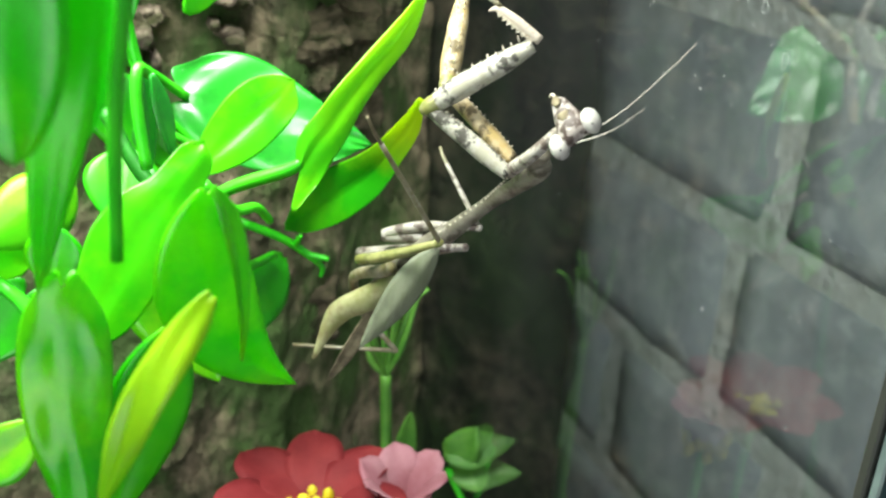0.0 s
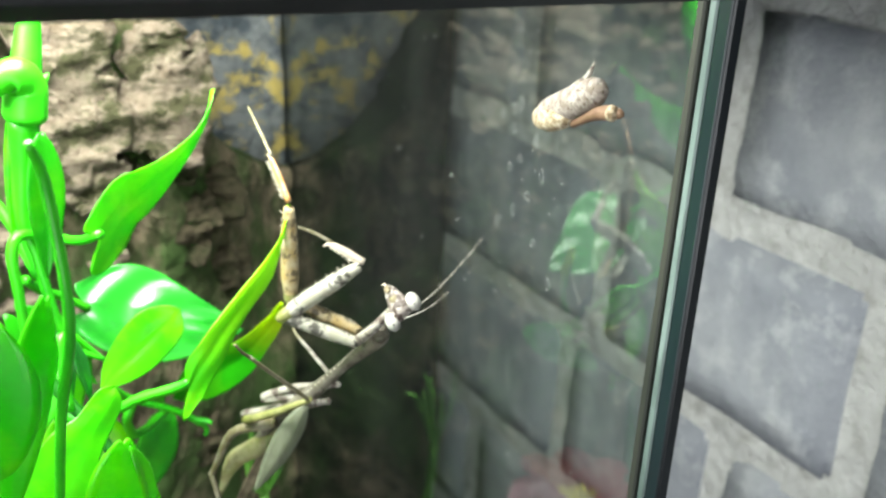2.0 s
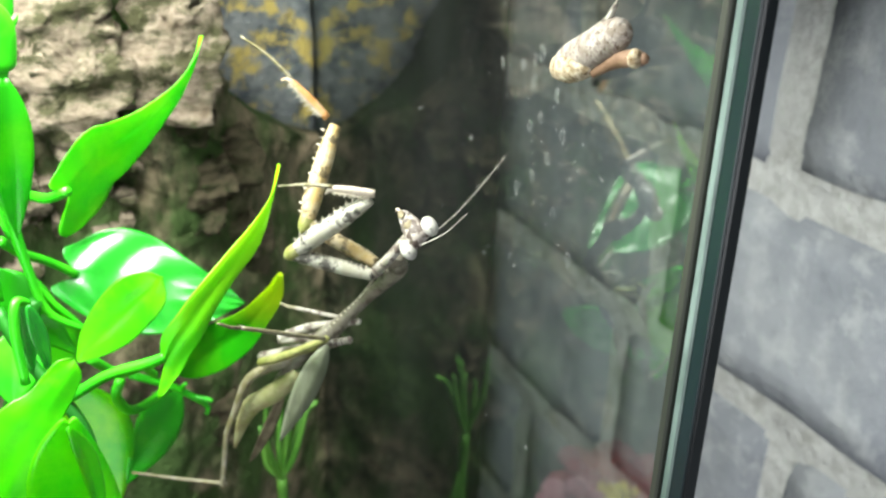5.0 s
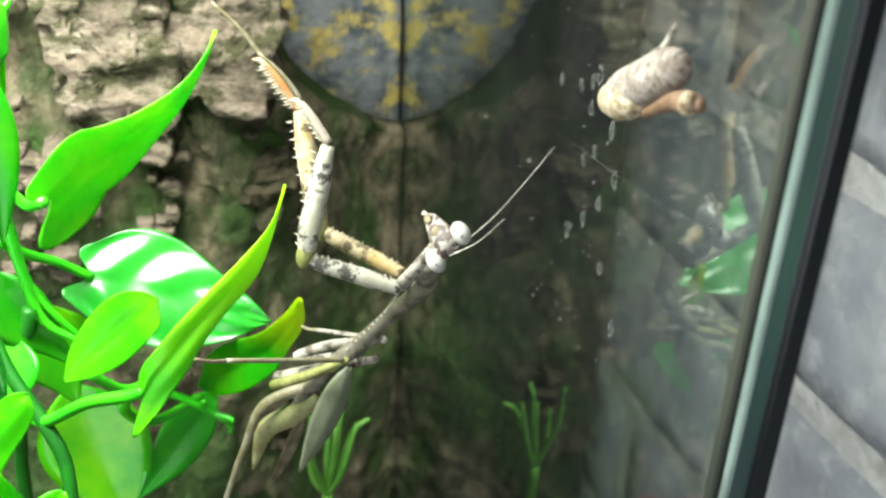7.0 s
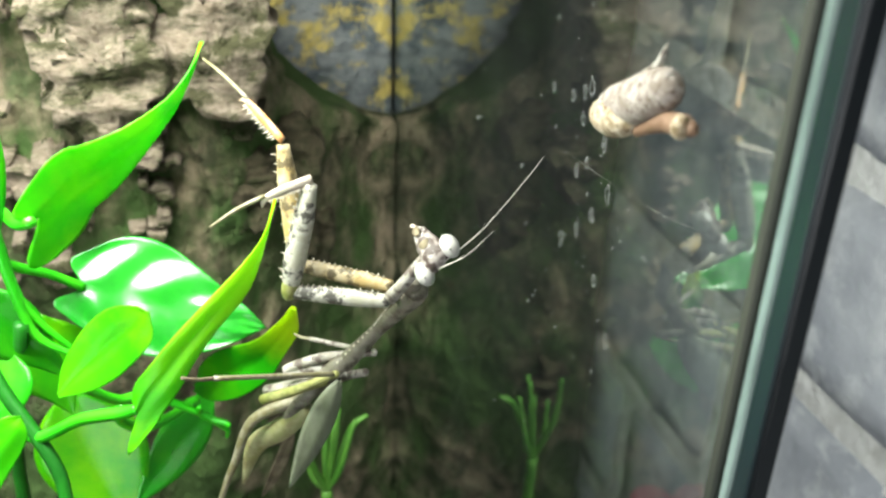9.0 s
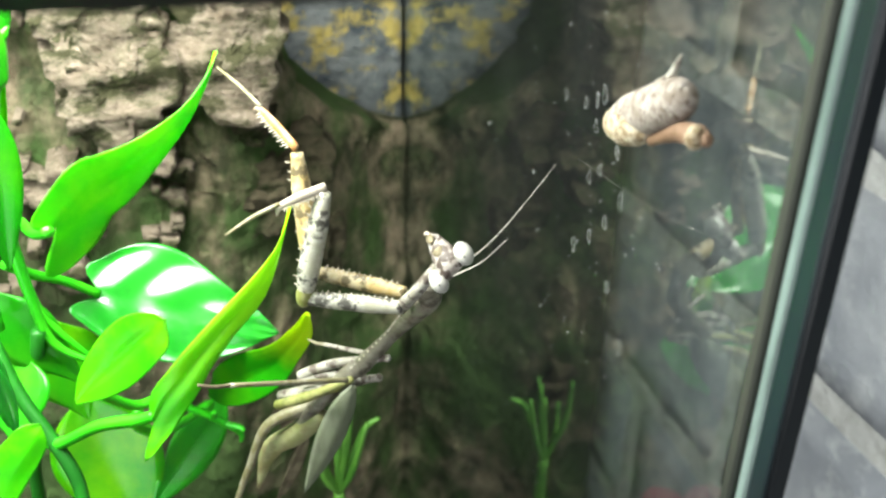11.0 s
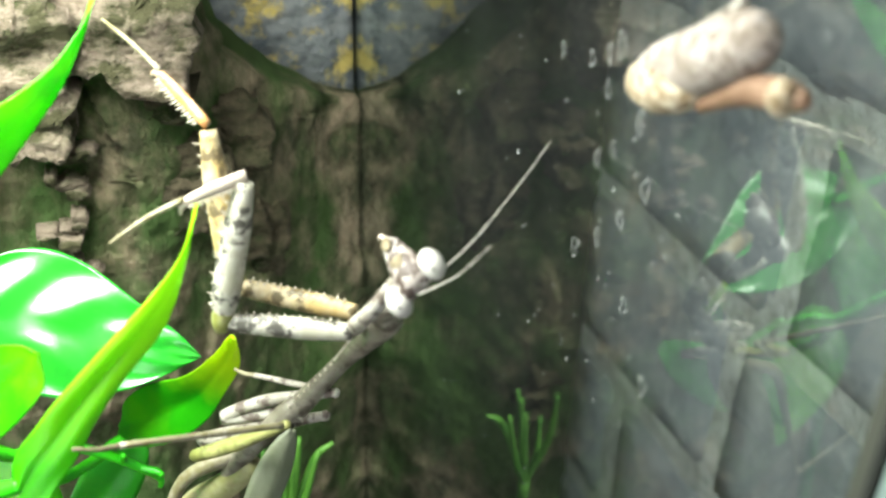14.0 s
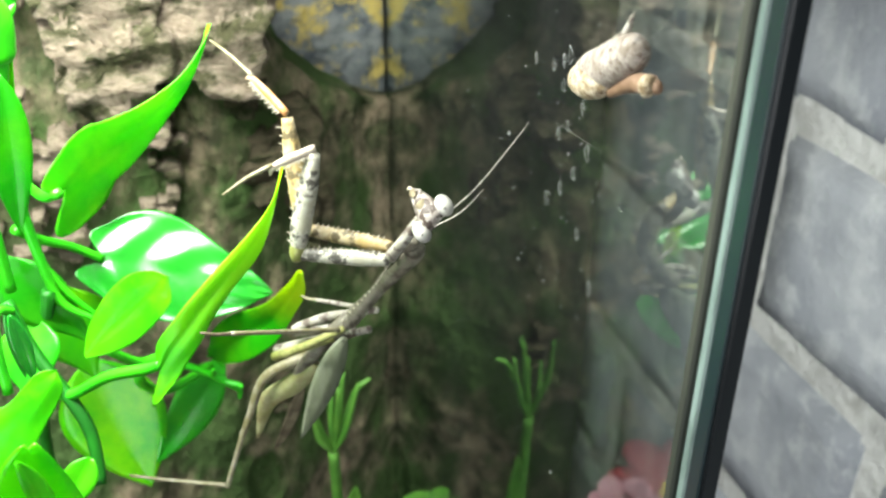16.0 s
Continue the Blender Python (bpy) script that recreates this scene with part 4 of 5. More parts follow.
for (x, y, z) in SPOTS:
    ring_spot(y, z, random.uniform(0.0005, 0.0008), random.uniform(0.0009, 0.0015), 0.00009)
for k in range(110):
    y, z = random.uniform(0.02, 0.11), random.uniform(0.19, 0.312)
    r = random.uniform(0.00005, 0.00013) * (1 if k % 9 else 1.9)
    ring_spot(y, z, r, r * random.uniform(1, 2.2), r * 0.7)
for k in range(48):
    y, z = random.gauss(0.050, 0.007), random.uniform(0.235, 0.300)
    r = random.uniform(0.00005, 0.00015)
    ring_spot(y, z, r, r * random.uniform(1.2, 2.4), r * 0.5)
spots = mesh_ob("water_spots", bm, SPOT)
tagged(spots, "dried water spots on the side pane", "water spots", kind="stuff")

# ---- the moth on the pane ----
MOTH = (-0.0030, 0.0322, 0.2866)
moth = empty("moth", MOTH)
tagged(moth, "grey-brown moth with a cream furry end on the pane", "moth")


def moth_tube(name, pts, radii, material, label="", flat=1.0, seg=16):
    return part(name, tube([Vector(p) - Vector(MOTH) for p in pts], radii, seg=seg, flat=flat, up=(1, 0, 0)), material, moth, label)


moth_tube("wing", [(-0.0030, 0.0413, 0.2826), (-0.0030, 0.0405, 0.2831), (-0.0030, 0.0376, 0.2844), (-0.0030, 0.0334, 0.2862), (-0.0030, 0.0289, 0.2887), (-0.0030, 0.0257, 0.2906), (-0.0030, 0.0242, 0.2916), (-0.0030, 0.0238, 0.2920)], [0.0006, 0.0018, 0.0027, 0.0031, 0.0031, 0.0026, 0.0016, 0.0004], MOTH_WING, "folded grey-brown wings", 0.85)
moth_tube("thorax", [(-0.0036, 0.0415, 0.2819), (-0.0036, 0.0407, 0.2822), (-0.0036, 0.0375, 0.2831), (-0.0036, 0.0340, 0.2841), (-0.0034, 0.0318, 0.2847), (-0.0032, 0.0313, 0.2849)], [0.0004, 0.0020, 0.0028, 0.0025, 0.0016, 0.0004], MOTH_FUR, "cream furry thorax", 0.85)
moth_tube("abdomen", [(-0.0030, 0.0313, 0.2832), (-0.0030, 0.0273, 0.2855), (-0.0030, 0.0240, 0.2870), (-0.0030, 0.0208, 0.2878), (-0.0030, 0.0191, 0.2881)], [0.0007, 0.0010, 0.0013, 0.0014, 0.0009], MOTH_BROWN, "thin brown abdomen", seg=12)
part("abdomen_patch", ball(Vector((-0.0038, 0.0200, 0.2880)) - Vector(MOTH), (0.0011, 0.0013, 0.0015)), MOTH_FUR, moth, "pale furry patch")
part("abdomen_tip", ball(Vector((-0.0030, 0.0190, 0.2881)) - Vector(MOTH), (0.0008, 0.0010, 0.0009)), MOTH_BROWN, moth, "orange-brown tip")
moth_tube("antenna", [(-0.0030, 0.0318, 0.2903), (-0.0030, 0.0287, 0.2923), (-0.0030, 0.0275, 0.2942), (-0.0030, 0.0268, 0.2956)], [0.0005, 0.0006, 0.0004, 0.0001], SHELL, "pale feathery antenna", seg=7)
for y, z, s in ((0.0042, -0.0001, 1), (0.0046, -0.0008, 1)):
    part("leg", tube([(0.001, y - 0.003, z + 0.001), (0.002, y - 0.0015, z - 0.0005), (0.0026, y, z - 0.0012)], [0.0003, 0.00025, 0.0001], seg=6), MOTH_BROWN, moth)

# ---- the mantis ----
MANTIS_ROWS = [  # seconds, shift, turn vector
    (0, (-0.0078, -0.0048, -0.0134), (0.1783, 0.0451, -0.2133)),
    (0.5, (-0.0052, -0.0019, -0.0115), (0.1434, 0.0378, -0.2200)),
    (1, (-0.0042, -0.0020, -0.0109), (0.1019, 0.0488, -0.1711)),
    (1.5, (-0.0051, 0.0012, -0.0136), (0.0857, 0.0540, -0.1633)),
    (2, (-0.0056, -0.0034, -0.0099), (0.0612, 0.0607, -0.1737)),
    (2.5, (-0.0039, -0.0042, -0.0076), (0.0749, 0.0235, -0.1614)),
    (3, (-0.0052, -0.0045, -0.0082), (0.0813, 0.0358, -0.1646)),
    (3.5, (-0.0035, -0.0044, -0.0054), (0.0684, -0.0263, -0.1268)),
    (4, (0.0001, -0.0007, -0.0052), (0.0718, -0.0154, -0.1454)),
    (6.5, (0.0006, 0.0011, -0.0002), (0.0773, 0.0073, -0.0298)),
    (7, (0.0010, 0.0008, 0.0003), (0.0314, -0.0156, -0.0001)),
    (7.5, (0.0002, -0.0012, 0.0006), (0.0060, -0.0087, -0.0001)),
    (8, (0.0000, 0.0000, 0.0000), (0.0000, 0.0000, 0.0000)),
    (9.5, (0.0000, 0.0000, 0.0000), (0.0000, 0.0000, 0.0000)),
    (12, (0.0000, 0.0000, 0.0000), (0.0000, 0.0000, 0.0000)),
    (16, (0.0000, 0.0000, 0.0000), (0.0000, 0.0000, 0.0000)),
]
FORELEG_NEAR = [  # seconds, elbow, knee, end of the tibia, in the mantis's space
    (0, (-0.0059, -0.0005, 0.0245), (0.0095, -0.0020, 0.0373), (0.0019, 0.0014, 0.0419)),
    (0.5, (-0.0069, -0.0027, 0.0245), (0.0090, -0.0041, 0.0365), (0.0010, -0.0009, 0.0400)),
    (1, (-0.0072, -0.0029, 0.0241), (0.0067, -0.0085, 0.0374), (-0.0012, -0.0052, 0.0410)),
    (1.5, (-0.0076, -0.0029, 0.0230), (0.0075, -0.0062, 0.0353), (-0.0001, -0.0026, 0.0392)),
    (2, (-0.0083, -0.0036, 0.0220), (0.0079, -0.0031, 0.0335), (0.0003, 0.0004, 0.0375)),
    (2.5, (-0.0082, -0.0037, 0.0225), (0.0088, -0.0042, 0.0327), (0.0003, -0.0012, 0.0353)),
    (3, (-0.0082, -0.0038, 0.0224), (0.0070, -0.0072, 0.0346), (-0.0014, -0.0043, 0.0372)),
    (3.5, (-0.0083, -0.0040, 0.0225), (0.0075, -0.0074, 0.0337), (-0.0009, -0.0046, 0.0362)),
    (4, (-0.0087, -0.0043, 0.0220), (0.0070, -0.0064, 0.0339), (-0.0016, -0.0038, 0.0361)),
    (6.5, (-0.0082, -0.0020, 0.0207), (0.0034, -0.0091, 0.0349), (-0.0056, -0.0081, 0.0353)),
    (7, (-0.0086, -0.0051, 0.0227), (-0.0036, 0.0006, 0.0404), (-0.0080, 0.0028, 0.0480)),
    (7.5, (-0.0093, -0.0052, 0.0184), (-0.0042, -0.0041, 0.0370), (-0.0115, -0.0022, 0.0420)),
    (8, (-0.0090, -0.0027, 0.0179), (-0.0045, -0.0005, 0.0369), (-0.0133, -0.0020, 0.0348)),
    (16, (-0.0090, -0.0027, 0.0179), (-0.0045, -0.0005, 0.0369), (-0.0133, -0.0020, 0.0348)),
]
FORELEG_FAR = [  # seconds, elbow, knee, end of the tibia, in the mantis's space
    (0, (-0.0026, 0.0038, 0.0261), (0.0023, 0.0227, 0.0363), (0.0007, 0.0161, 0.0469)),
    (0.5, (-0.0052, -0.0002, 0.0261), (-0.0040, 0.0100, 0.0451), (-0.0071, 0.0043, 0.0558)),
    (1, (-0.0044, 0.0002, 0.0273), (-0.0041, 0.0067, 0.0479), (-0.0102, 0.0102, 0.0572)),
    (1.5, (-0.0064, -0.0008, 0.0241), (-0.0118, 0.0016, 0.0450), (-0.0197, 0.0054, 0.0526)),
    (2, (-0.0064, -0.0008, 0.0244), (-0.0080, 0.0002, 0.0460), (-0.0111, 0.0075, 0.0544)),
    (2.5, (-0.0038, 0.0004, 0.0279), (0.0077, 0.0034, 0.0457), (0.0094, 0.0045, 0.0571)),
    (3, (-0.0048, 0.0000, 0.0269), (0.0003, -0.0033, 0.0478), (0.0015, 0.0054, 0.0555)),
    (3.5, (-0.0050, -0.0003, 0.0266), (-0.0095, 0.0066, 0.0465), (-0.0152, 0.0096, 0.0560)),
    (4, (-0.0055, -0.0006, 0.0261), (-0.0039, 0.0054, 0.0467), (-0.0109, 0.0086, 0.0554)),
    (6.5, (-0.0045, 0.0027, 0.0234), (0.0022, 0.0175, 0.0368), (-0.0054, 0.0202, 0.0447)),
    (7, (-0.0049, 0.0017, 0.0240), (-0.0069, 0.0106, 0.0425), (-0.0129, 0.0131, 0.0518)),
    (7.5, (-0.0050, 0.0030, 0.0171), (-0.0080, 0.0102, 0.0363), (-0.0147, 0.0128, 0.0448)),
    (8, (-0.0067, 0.0013, 0.0205), (-0.0081, 0.0070, 0.0409), (-0.0135, 0.0153, 0.0464)),
    (16, (-0.0067, 0.0013, 0.0205), (-0.0081, 0.0070, 0.0409), (-0.0135, 0.0153, 0.0464)),
]
COXA_NEAR, COXA_FAR = (0.0064, -0.0089, 0.0177), (0.0075, -0.0064, 0.0189)
M = {  # points of the mantis at rest, in its own space
    "mouth": (0.0094, -0.0146, 0.0336),
    "eye1": (0.0094, -0.0207, 0.0292),
    "eye2": (0.0127, -0.0207, 0.0331),
    "neck": (0.0089, -0.0145, 0.0233),
    "coxa0": (0.0064, -0.0089, 0.0177),
    "promid": (0.0068, -0.0022, 0.0089),
    "proend": (0.0000, 0.0000, 0.0000),
    "wingb": (-0.0020, -0.0007, -0.0035),
    "wingtip": (-0.0116, -0.0059, -0.0204),
    "abd1": (-0.0102, 0.0029, -0.0156),
    "abd2": (-0.0152, 0.0054, -0.0196),
    "cres": (-0.0189, 0.0059, -0.0290),
    "abdtip": (-0.0168, 0.0047, -0.0359),
    "tarN": (-0.0194, 0.0025, 0.0287),
    "tarF": (-0.0168, 0.0152, 0.0515),
    "midtar": (-0.0276, -0.0033, 0.0046),
    "midtib": (-0.0231, -0.0054, 0.0031),
    "midknee": (-0.0025, -0.0074, 0.0035),
    "midhip": (-0.0142, 0.0004, -0.0055),
    "fartip": (-0.0072, 0.0060, 0.0050),
    "farknee": (0.0052, -0.0021, 0.0033),
    "farhip": (-0.0098, 0.0043, -0.0030),
    "far2knee": (0.0042, 0.0009, -0.0029),
    "far2hip": (-0.0129, 0.0085, -0.0097),
    "hindhip": (-0.0090, 0.0029, -0.0089),
    "hindtop": (-0.0164, 0.0030, -0.0119),
    "hindmid": (-0.0218, 0.0027, -0.0245),
    "hindK": (-0.0261, 0.0020, -0.0368),
    "hindT": (-0.0451, 0.0091, -0.0358),
    "ant": (0.0314, -0.0090, 0.0414),
    "ant2": (0.0173, -0.0270, 0.0384),
}
MANTIS_REST = (-0.0337, 0.0713, 0.2259)
REAR_ROWS = [  # seconds, turn vector about the waist
    (0, (-0.2975, 0.0903, -0.1602)),
    (0.5, (-0.2975, 0.0903, -0.1602)),
    (1, (-0.2941, 0.0747, -0.1853)),
    (1.5, (-0.3274, 0.1044, -0.1831)),
    (2, (-0.1621, 0.0269, -0.1919)),
    (2.5, (-0.1680, 0.0540, -0.2028)),
    (3, (-0.0776, 0.0026, -0.0880)),
    (3.5, (-0.1107, 0.0388, -0.0695)),
    (4, (-0.1627, 0.0680, -0.0474)),
    (6.5, (0, 0, 0)),
    (16, (0, 0, 0)),
]
HIND_ROWS = [  # seconds, shift, turn vector
    (0, (-0.0084, -0.0103, 0.0015), (0.4287, -0.4516, -0.4907)),
    (0.5, (-0.0073, -0.0078, 0.0036), (0.2074, -0.4420, -0.3484)),
    (1, (-0.0060, -0.0068, 0.0041), (0.1477, -0.3763, -0.2694)),
    (1.5, (-0.0016, -0.0056, 0.0022), (0.0964, -0.0057, -0.1430)),
    (2, (-0.0036, -0.0077, 0.0026), (0.1299, -0.0905, -0.3466)),
    (2.5, (-0.0052, -0.0081, 0.0033), (0.1252, -0.2061, -0.4267)),
    (3, (-0.0032, -0.0073, 0.0027), (0.0898, -0.0763, -0.3313)),
    (3.5, (-0.0041, -0.0069, 0.0036), (0.0543, -0.1774, -0.3273)),
    (4, (-0.0021, -0.0042, 0.0035), (-0.0302, -0.1003, -0.0571)),
    (6.5, (0, 0, 0), (0, 0, 0)),
    (16, (0, 0, 0), (0, 0, 0)),
]
HIND_TIBIA_ROWS = [  # seconds, shift, turn vector
    (0, (-0.0194, 0.0055, 0.0082), (-0.1475, -0.6530, 0.0870)),
    (0.5, (-0.0137, 0.0058, 0.0073), (-0.1576, -0.4775, 0.0812)),
    (1, (-0.0150, 0.0059, 0.0075), (-0.1619, -0.5175, 0.0849)),
    (1.5, (-0.0168, 0.0077, 0.0076), (-0.2134, -0.5698, 0.1058)),
    (2, (-0.0171, 0.0091, 0.0074), (-0.2548, -0.5774, 0.1208)),
    (2.5, (-0.0177, 0.0104, 0.0072), (-0.2947, -0.5937, 0.1357)),
    (3, (-0.0148, 0.0093, 0.0070), (-0.2617, -0.5063, 0.1194)),
    (3.5, (-0.0120, 0.0081, 0.0064), (-0.2284, -0.4197, 0.1030)),
    (4, (-0.0104, 0.0014, 0.0063), (-0.0306, -0.3742, 0.0309)),
    (6.5, (0, 0, 0), (0, 0, 0)),
    (16, (0, 0, 0), (0, 0, 0)),
]
HIND_TARSUS_ROWS = [  # seconds, shift, turn vector
    (0, (0.0208, 0.0128, -0.0166), (0.2291, 0.5249, 0.6296)),
    (0.5, (0.0196, 0.0081, -0.0168), (0.2115, 0.4986, 0.4801)),
    (1, (0.0198, 0.0051, -0.0152), (0.1890, 0.4517, 0.3850)),
    (1.5, (0.0189, 0.0057, -0.0125), (0.1691, 0.3939, 0.4189)),
    (2, (0.0169, 0.0066, -0.0097), (0.1467, 0.3278, 0.4639)),
    (2.5, (0.0150, 0.0074, -0.0072), (0.1261, 0.2672, 0.5044)),
    (3, (0.0139, 0.0065, -0.0072), (0.1181, 0.2523, 0.4568)),
    (3.5, (0.0120, 0.0058, -0.0065), (0.1033, 0.2187, 0.4139)),
    (4, (0.0101, 0.0021, -0.0050), (0.0634, 0.1467, 0.1632)),
    (6.5, (0, 0, 0), (0, 0, 0)),
    (16, (0, 0, 0), (0, 0, 0)),
]
FOOT_DARK, FOOT_PALE = (-0.0608, 0.0533, 0.2395), (-0.0397, 0.0792, 0.2276)  # where the middle feet hold a leaf

mantis = empty("praying_mantis", MANTIS_REST)
tagged(mantis, "pale grey-brown praying mantis climbing among the plastic leaves", "mantis")
V = {k: Vector(p) for k, p in M.items()}
V["neck"] += Vector((0.0010, 0.0038, -0.0020))


def mantis_tube(name, pts, radii, material, label="", flat=1.0, seg=12, steps=6, up=(0, 1, 0)):
    return part(name, tube(pts, radii, steps=steps, seg=seg, flat=flat, up=up), material, mantis, label)


# long neck shield, widest where the forelegs join
E1, E2, MO = V["eye1"], V["eye2"], V["mouth"]
mid_eye = (E1 + E2) / 2
mantis_tube("prothorax", [V["neck"] * 0.75 + mid_eye * 0.25, V["neck"], V["coxa0"] * 0.35 + V["neck"] * 0.65 + Vector((0.0018, 0, -0.0012)), V["promid"], V["promid"] * 0.45, Vector((0, 0, 0))],
            [0.0010, 0.0017, 0.0020, 0.0015, 0.0013, 0.0016, 0.0018], BODY, "long ridged grey-brown neck shield", flat=0.85, seg=16)
bm = bmesh.new()
for k in range(26):
    t = k / 25
    p = V["neck"].lerp(V["promid"], min(1, t * 1.6)) if t < 0.62 else V["promid"].lerp(Vector((0, 0, 0)), (t - 0.62) / 0.38)
    ball(p + Vector((-0.0019, -0.0010, 0.0006)), (0.00022, 0.00022, 0.00022), u=6, v=5, bm=bm)
part("tooth_row", bm, THORN, mantis, "row of tiny teeth along the neck shield")
mantis_tube("throat", [V["coxa0"] + Vector((0.0004, 0.001, 0.0)), V["coxa0"] * 0.5 + mid_eye * 0.5 + Vector((-0.0012, 0, 0)), mid_eye * 0.7 + MO * 0.3], [0.0012, 0.0010, 0.0009], SHELL)

# head: a wedge from between the eyes to the mouth
face_n = (E2 - E1).cross(MO - mid_eye).normalized()
bm = bmesh.new()
rings = []
for i in range(11):
    t = i / 10
    c = mid_eye.lerp(MO, -0.16 + 1.16 * t)
    half = 0.0021 * (1 - t) ** 0.85 + 0.0008
    deep = 0.0019 * math.sin(math.pi * (0.25 + 0.55 * t)) * (0.95 - 0.45 * t)
    if i in (0, 10):
        half, deep = half * 0.55, deep * 0.55
    s = (E2 - E1).normalized()
    rings.append([bm.verts.new(c + s * (math.cos(a) * half) + face_n * (math.sin(a) * deep * (1.25 if i in (3, 6) else 1))) for a in (2 * math.pi * j / 16 for j in range(16))])
for a, b in zip(rings, rings[1:]):
    for j in range(16):
        bm.faces.new((a[j], a[(j + 1) % 16], b[(j + 1) % 16], b[j]))
bm.faces.new(rings[0][::-1])
bm.faces.new(rings[-1])
head = part("head", bm, FACE, mantis, "wedge-shaped pale face with brown marks")
long_axis = (MO - mid_eye).normalized()
for e, out in ((E1, -1), (E2, 1)):
    side_v = (E2 - E1).normalized() * out
    rot = Matrix((side_v, long_axis, side_v.cross(long_axis))).transposed()
    part("eye", ball(e + side_v * 0.0003, (0.0014, 0.0020, 0.0016), rot), EYE, head, "milky white bulging eye")
    part("pupil", ball(e + side_v * 0.0003 - Vector((0.0004, 0.0018, -0.0004)), (0.00016, 0.00016, 0.00016), u=8, v=6), BLACK, head, "tiny dark pupil")
for p in (MO + face_n * 0.0006, MO - face_n * 0.0004):
    part("palp", tube([p - long_axis * 0.0008, p + long_axis * 0.0003 + face_n * 0.0002, p + long_axis * 0.0006 - (E2 - E1).normalized() * 0.0006], [0.00028, 0.00028, 0.00014], seg=6), TIBIA, head)
# brown plate and mouth edge on the face
for q0, q1, wide in ((0.30, 0.62, 0.0011), (0.70, 0.95, 0.0008)):
    for sg in (1, -1):
        c0, c1 = mid_eye.lerp(MO, q0) + face_n * sg * 0.0013, mid_eye.lerp(MO, q1) + face_n * sg * 0.0009
        part("face_plate", tube([c0, (c0 + c1) / 2, c1], [wide * 0.5, wide, wide * 0.6], seg=8, flat=0.45, up=face_n), FLAP, head, "brown plate on the face")
a1 = mid_eye + (E2 - E1) * 0.18 - long_axis * 0.0012
a2 = mid_eye - (E2 - E1) * 0.12 - long_axis * 0.0012
part("antenna", tube([a1, a1.lerp(V["ant"], 0.35) + Vector((0.0004, 0, -0.0010)), a1.lerp(V["ant"], 0.75) + Vector((0.0004, 0, -0.0004)), V["ant"]], [0.00010, 0.00005, 0.00004, 0.00003], steps=10, seg=6), HAIR, head, "long thread-like antenna")
part("antenna", tube([a2, a2.lerp(V["ant2"], 0.5) + Vector((0.0004, 0, -0.0007)), V["ant2"]], [0.00010, 0.00005, 0.00003], steps=10, seg=6), HAIR, head, "long thread-like antenna")

# middle body, abdomen, wings
mantis_tube("midbody", [Vector((0.0006, 0, 0.0010)), Vector((-0.0022, 0, -0.0012)), V["wingb"] * 0.4 + V["abd1"] * 0.6 + Vector((-0.0020, 0.0005, 0.001)), V["abd1"] + Vector((-0.0010, 0, 0.002))], [0.0017, 0.0016, 0.0013, 0.0008], BODY, seg=14)
mantis_tube("abdomen", [V["wingb"] * 0.5 + V["abd1"] * 0.5, V["abd1"] + Vector((-0.0012, 0, 0.0008)), V["abd2"] + Vector((-0.0008, 0, 0)), V["cres"]],
            [0.0018, 0.0024, 0.0021, 0.0003], BELLY, "curved yellowish abdomen", flat=0.7, seg=14)
part("abdomen_flap", leaf_mesh(V["abd1"] + Vector((0.0010, 0.001, 0)), V["abdtip"].lerp(V["cres"], 0.4) + Vector((0.002, 0.001, 0)), 0.0030, (0.3, -0.9, 0.2), fold=0.15, curl=0.05, shape="round", thick=0.0002), FLAP, mantis, "thin brown leaf-like flap")
part("wing", leaf_mesh(V["wingb"] + Vector((0.0008, -0.0016, 0.0014)), V["wingtip"] + Vector((0.0002, -0.001, 0)), 0.0062, (0.35, -0.9, 0.2), fold=-0.3, curl=0.05, shape="lance", thick=0.0003, rows=16, cols=8), WING, mantis, "short grey-green folded wing")
part("wing", leaf_mesh(V["wingb"] + Vector((0.0012, 0.0014, 0.0)), V["wingtip"] + Vector((0.0018, 0.0030, 0.001)), 0.0050, (0.6, -0.7, 0.2), fold=-0.3, curl=0.05, shape="lance", thick=0.0003, rows=16, cols=8), WING_DARK, mantis, "dark grey folded wing")


def leg(name, label, segs):
    """A walking leg: the first segment is the part, the others lie under it."""
    root = None
    for nm, pts, radii, mt in segs:
        radii = [r * 0.78 for r in radii]
        b = tube(pts, radii, seg=9)
        ball(pts[-1], (radii[-1] * 1.15,) * 3, u=8, v=6, bm=b)
        root = part(nm, b, mt, root or mantis, label if root is None else "") if root is None else (part(nm, b, mt, root), root)[1]
    return root


def planted_shin(femur, length, foot, r, material, foot_material):
    """A shin along its own z, with the foot at its end."""
    shin = part("tibia", tube([(0, 0, 0), (0, 0, length * 0.5), (0, 0, length)], [r, r, r * 0.85], seg=9), material, femur)
    part("tarsus", tube([(0, 0, length), (0.0002, 0, length + foot * 0.5), (0, 0.0003, length + foot)], [r * 0.75, r * 0.7, r * 0.5], seg=7), foot_material, shin)
    return shin


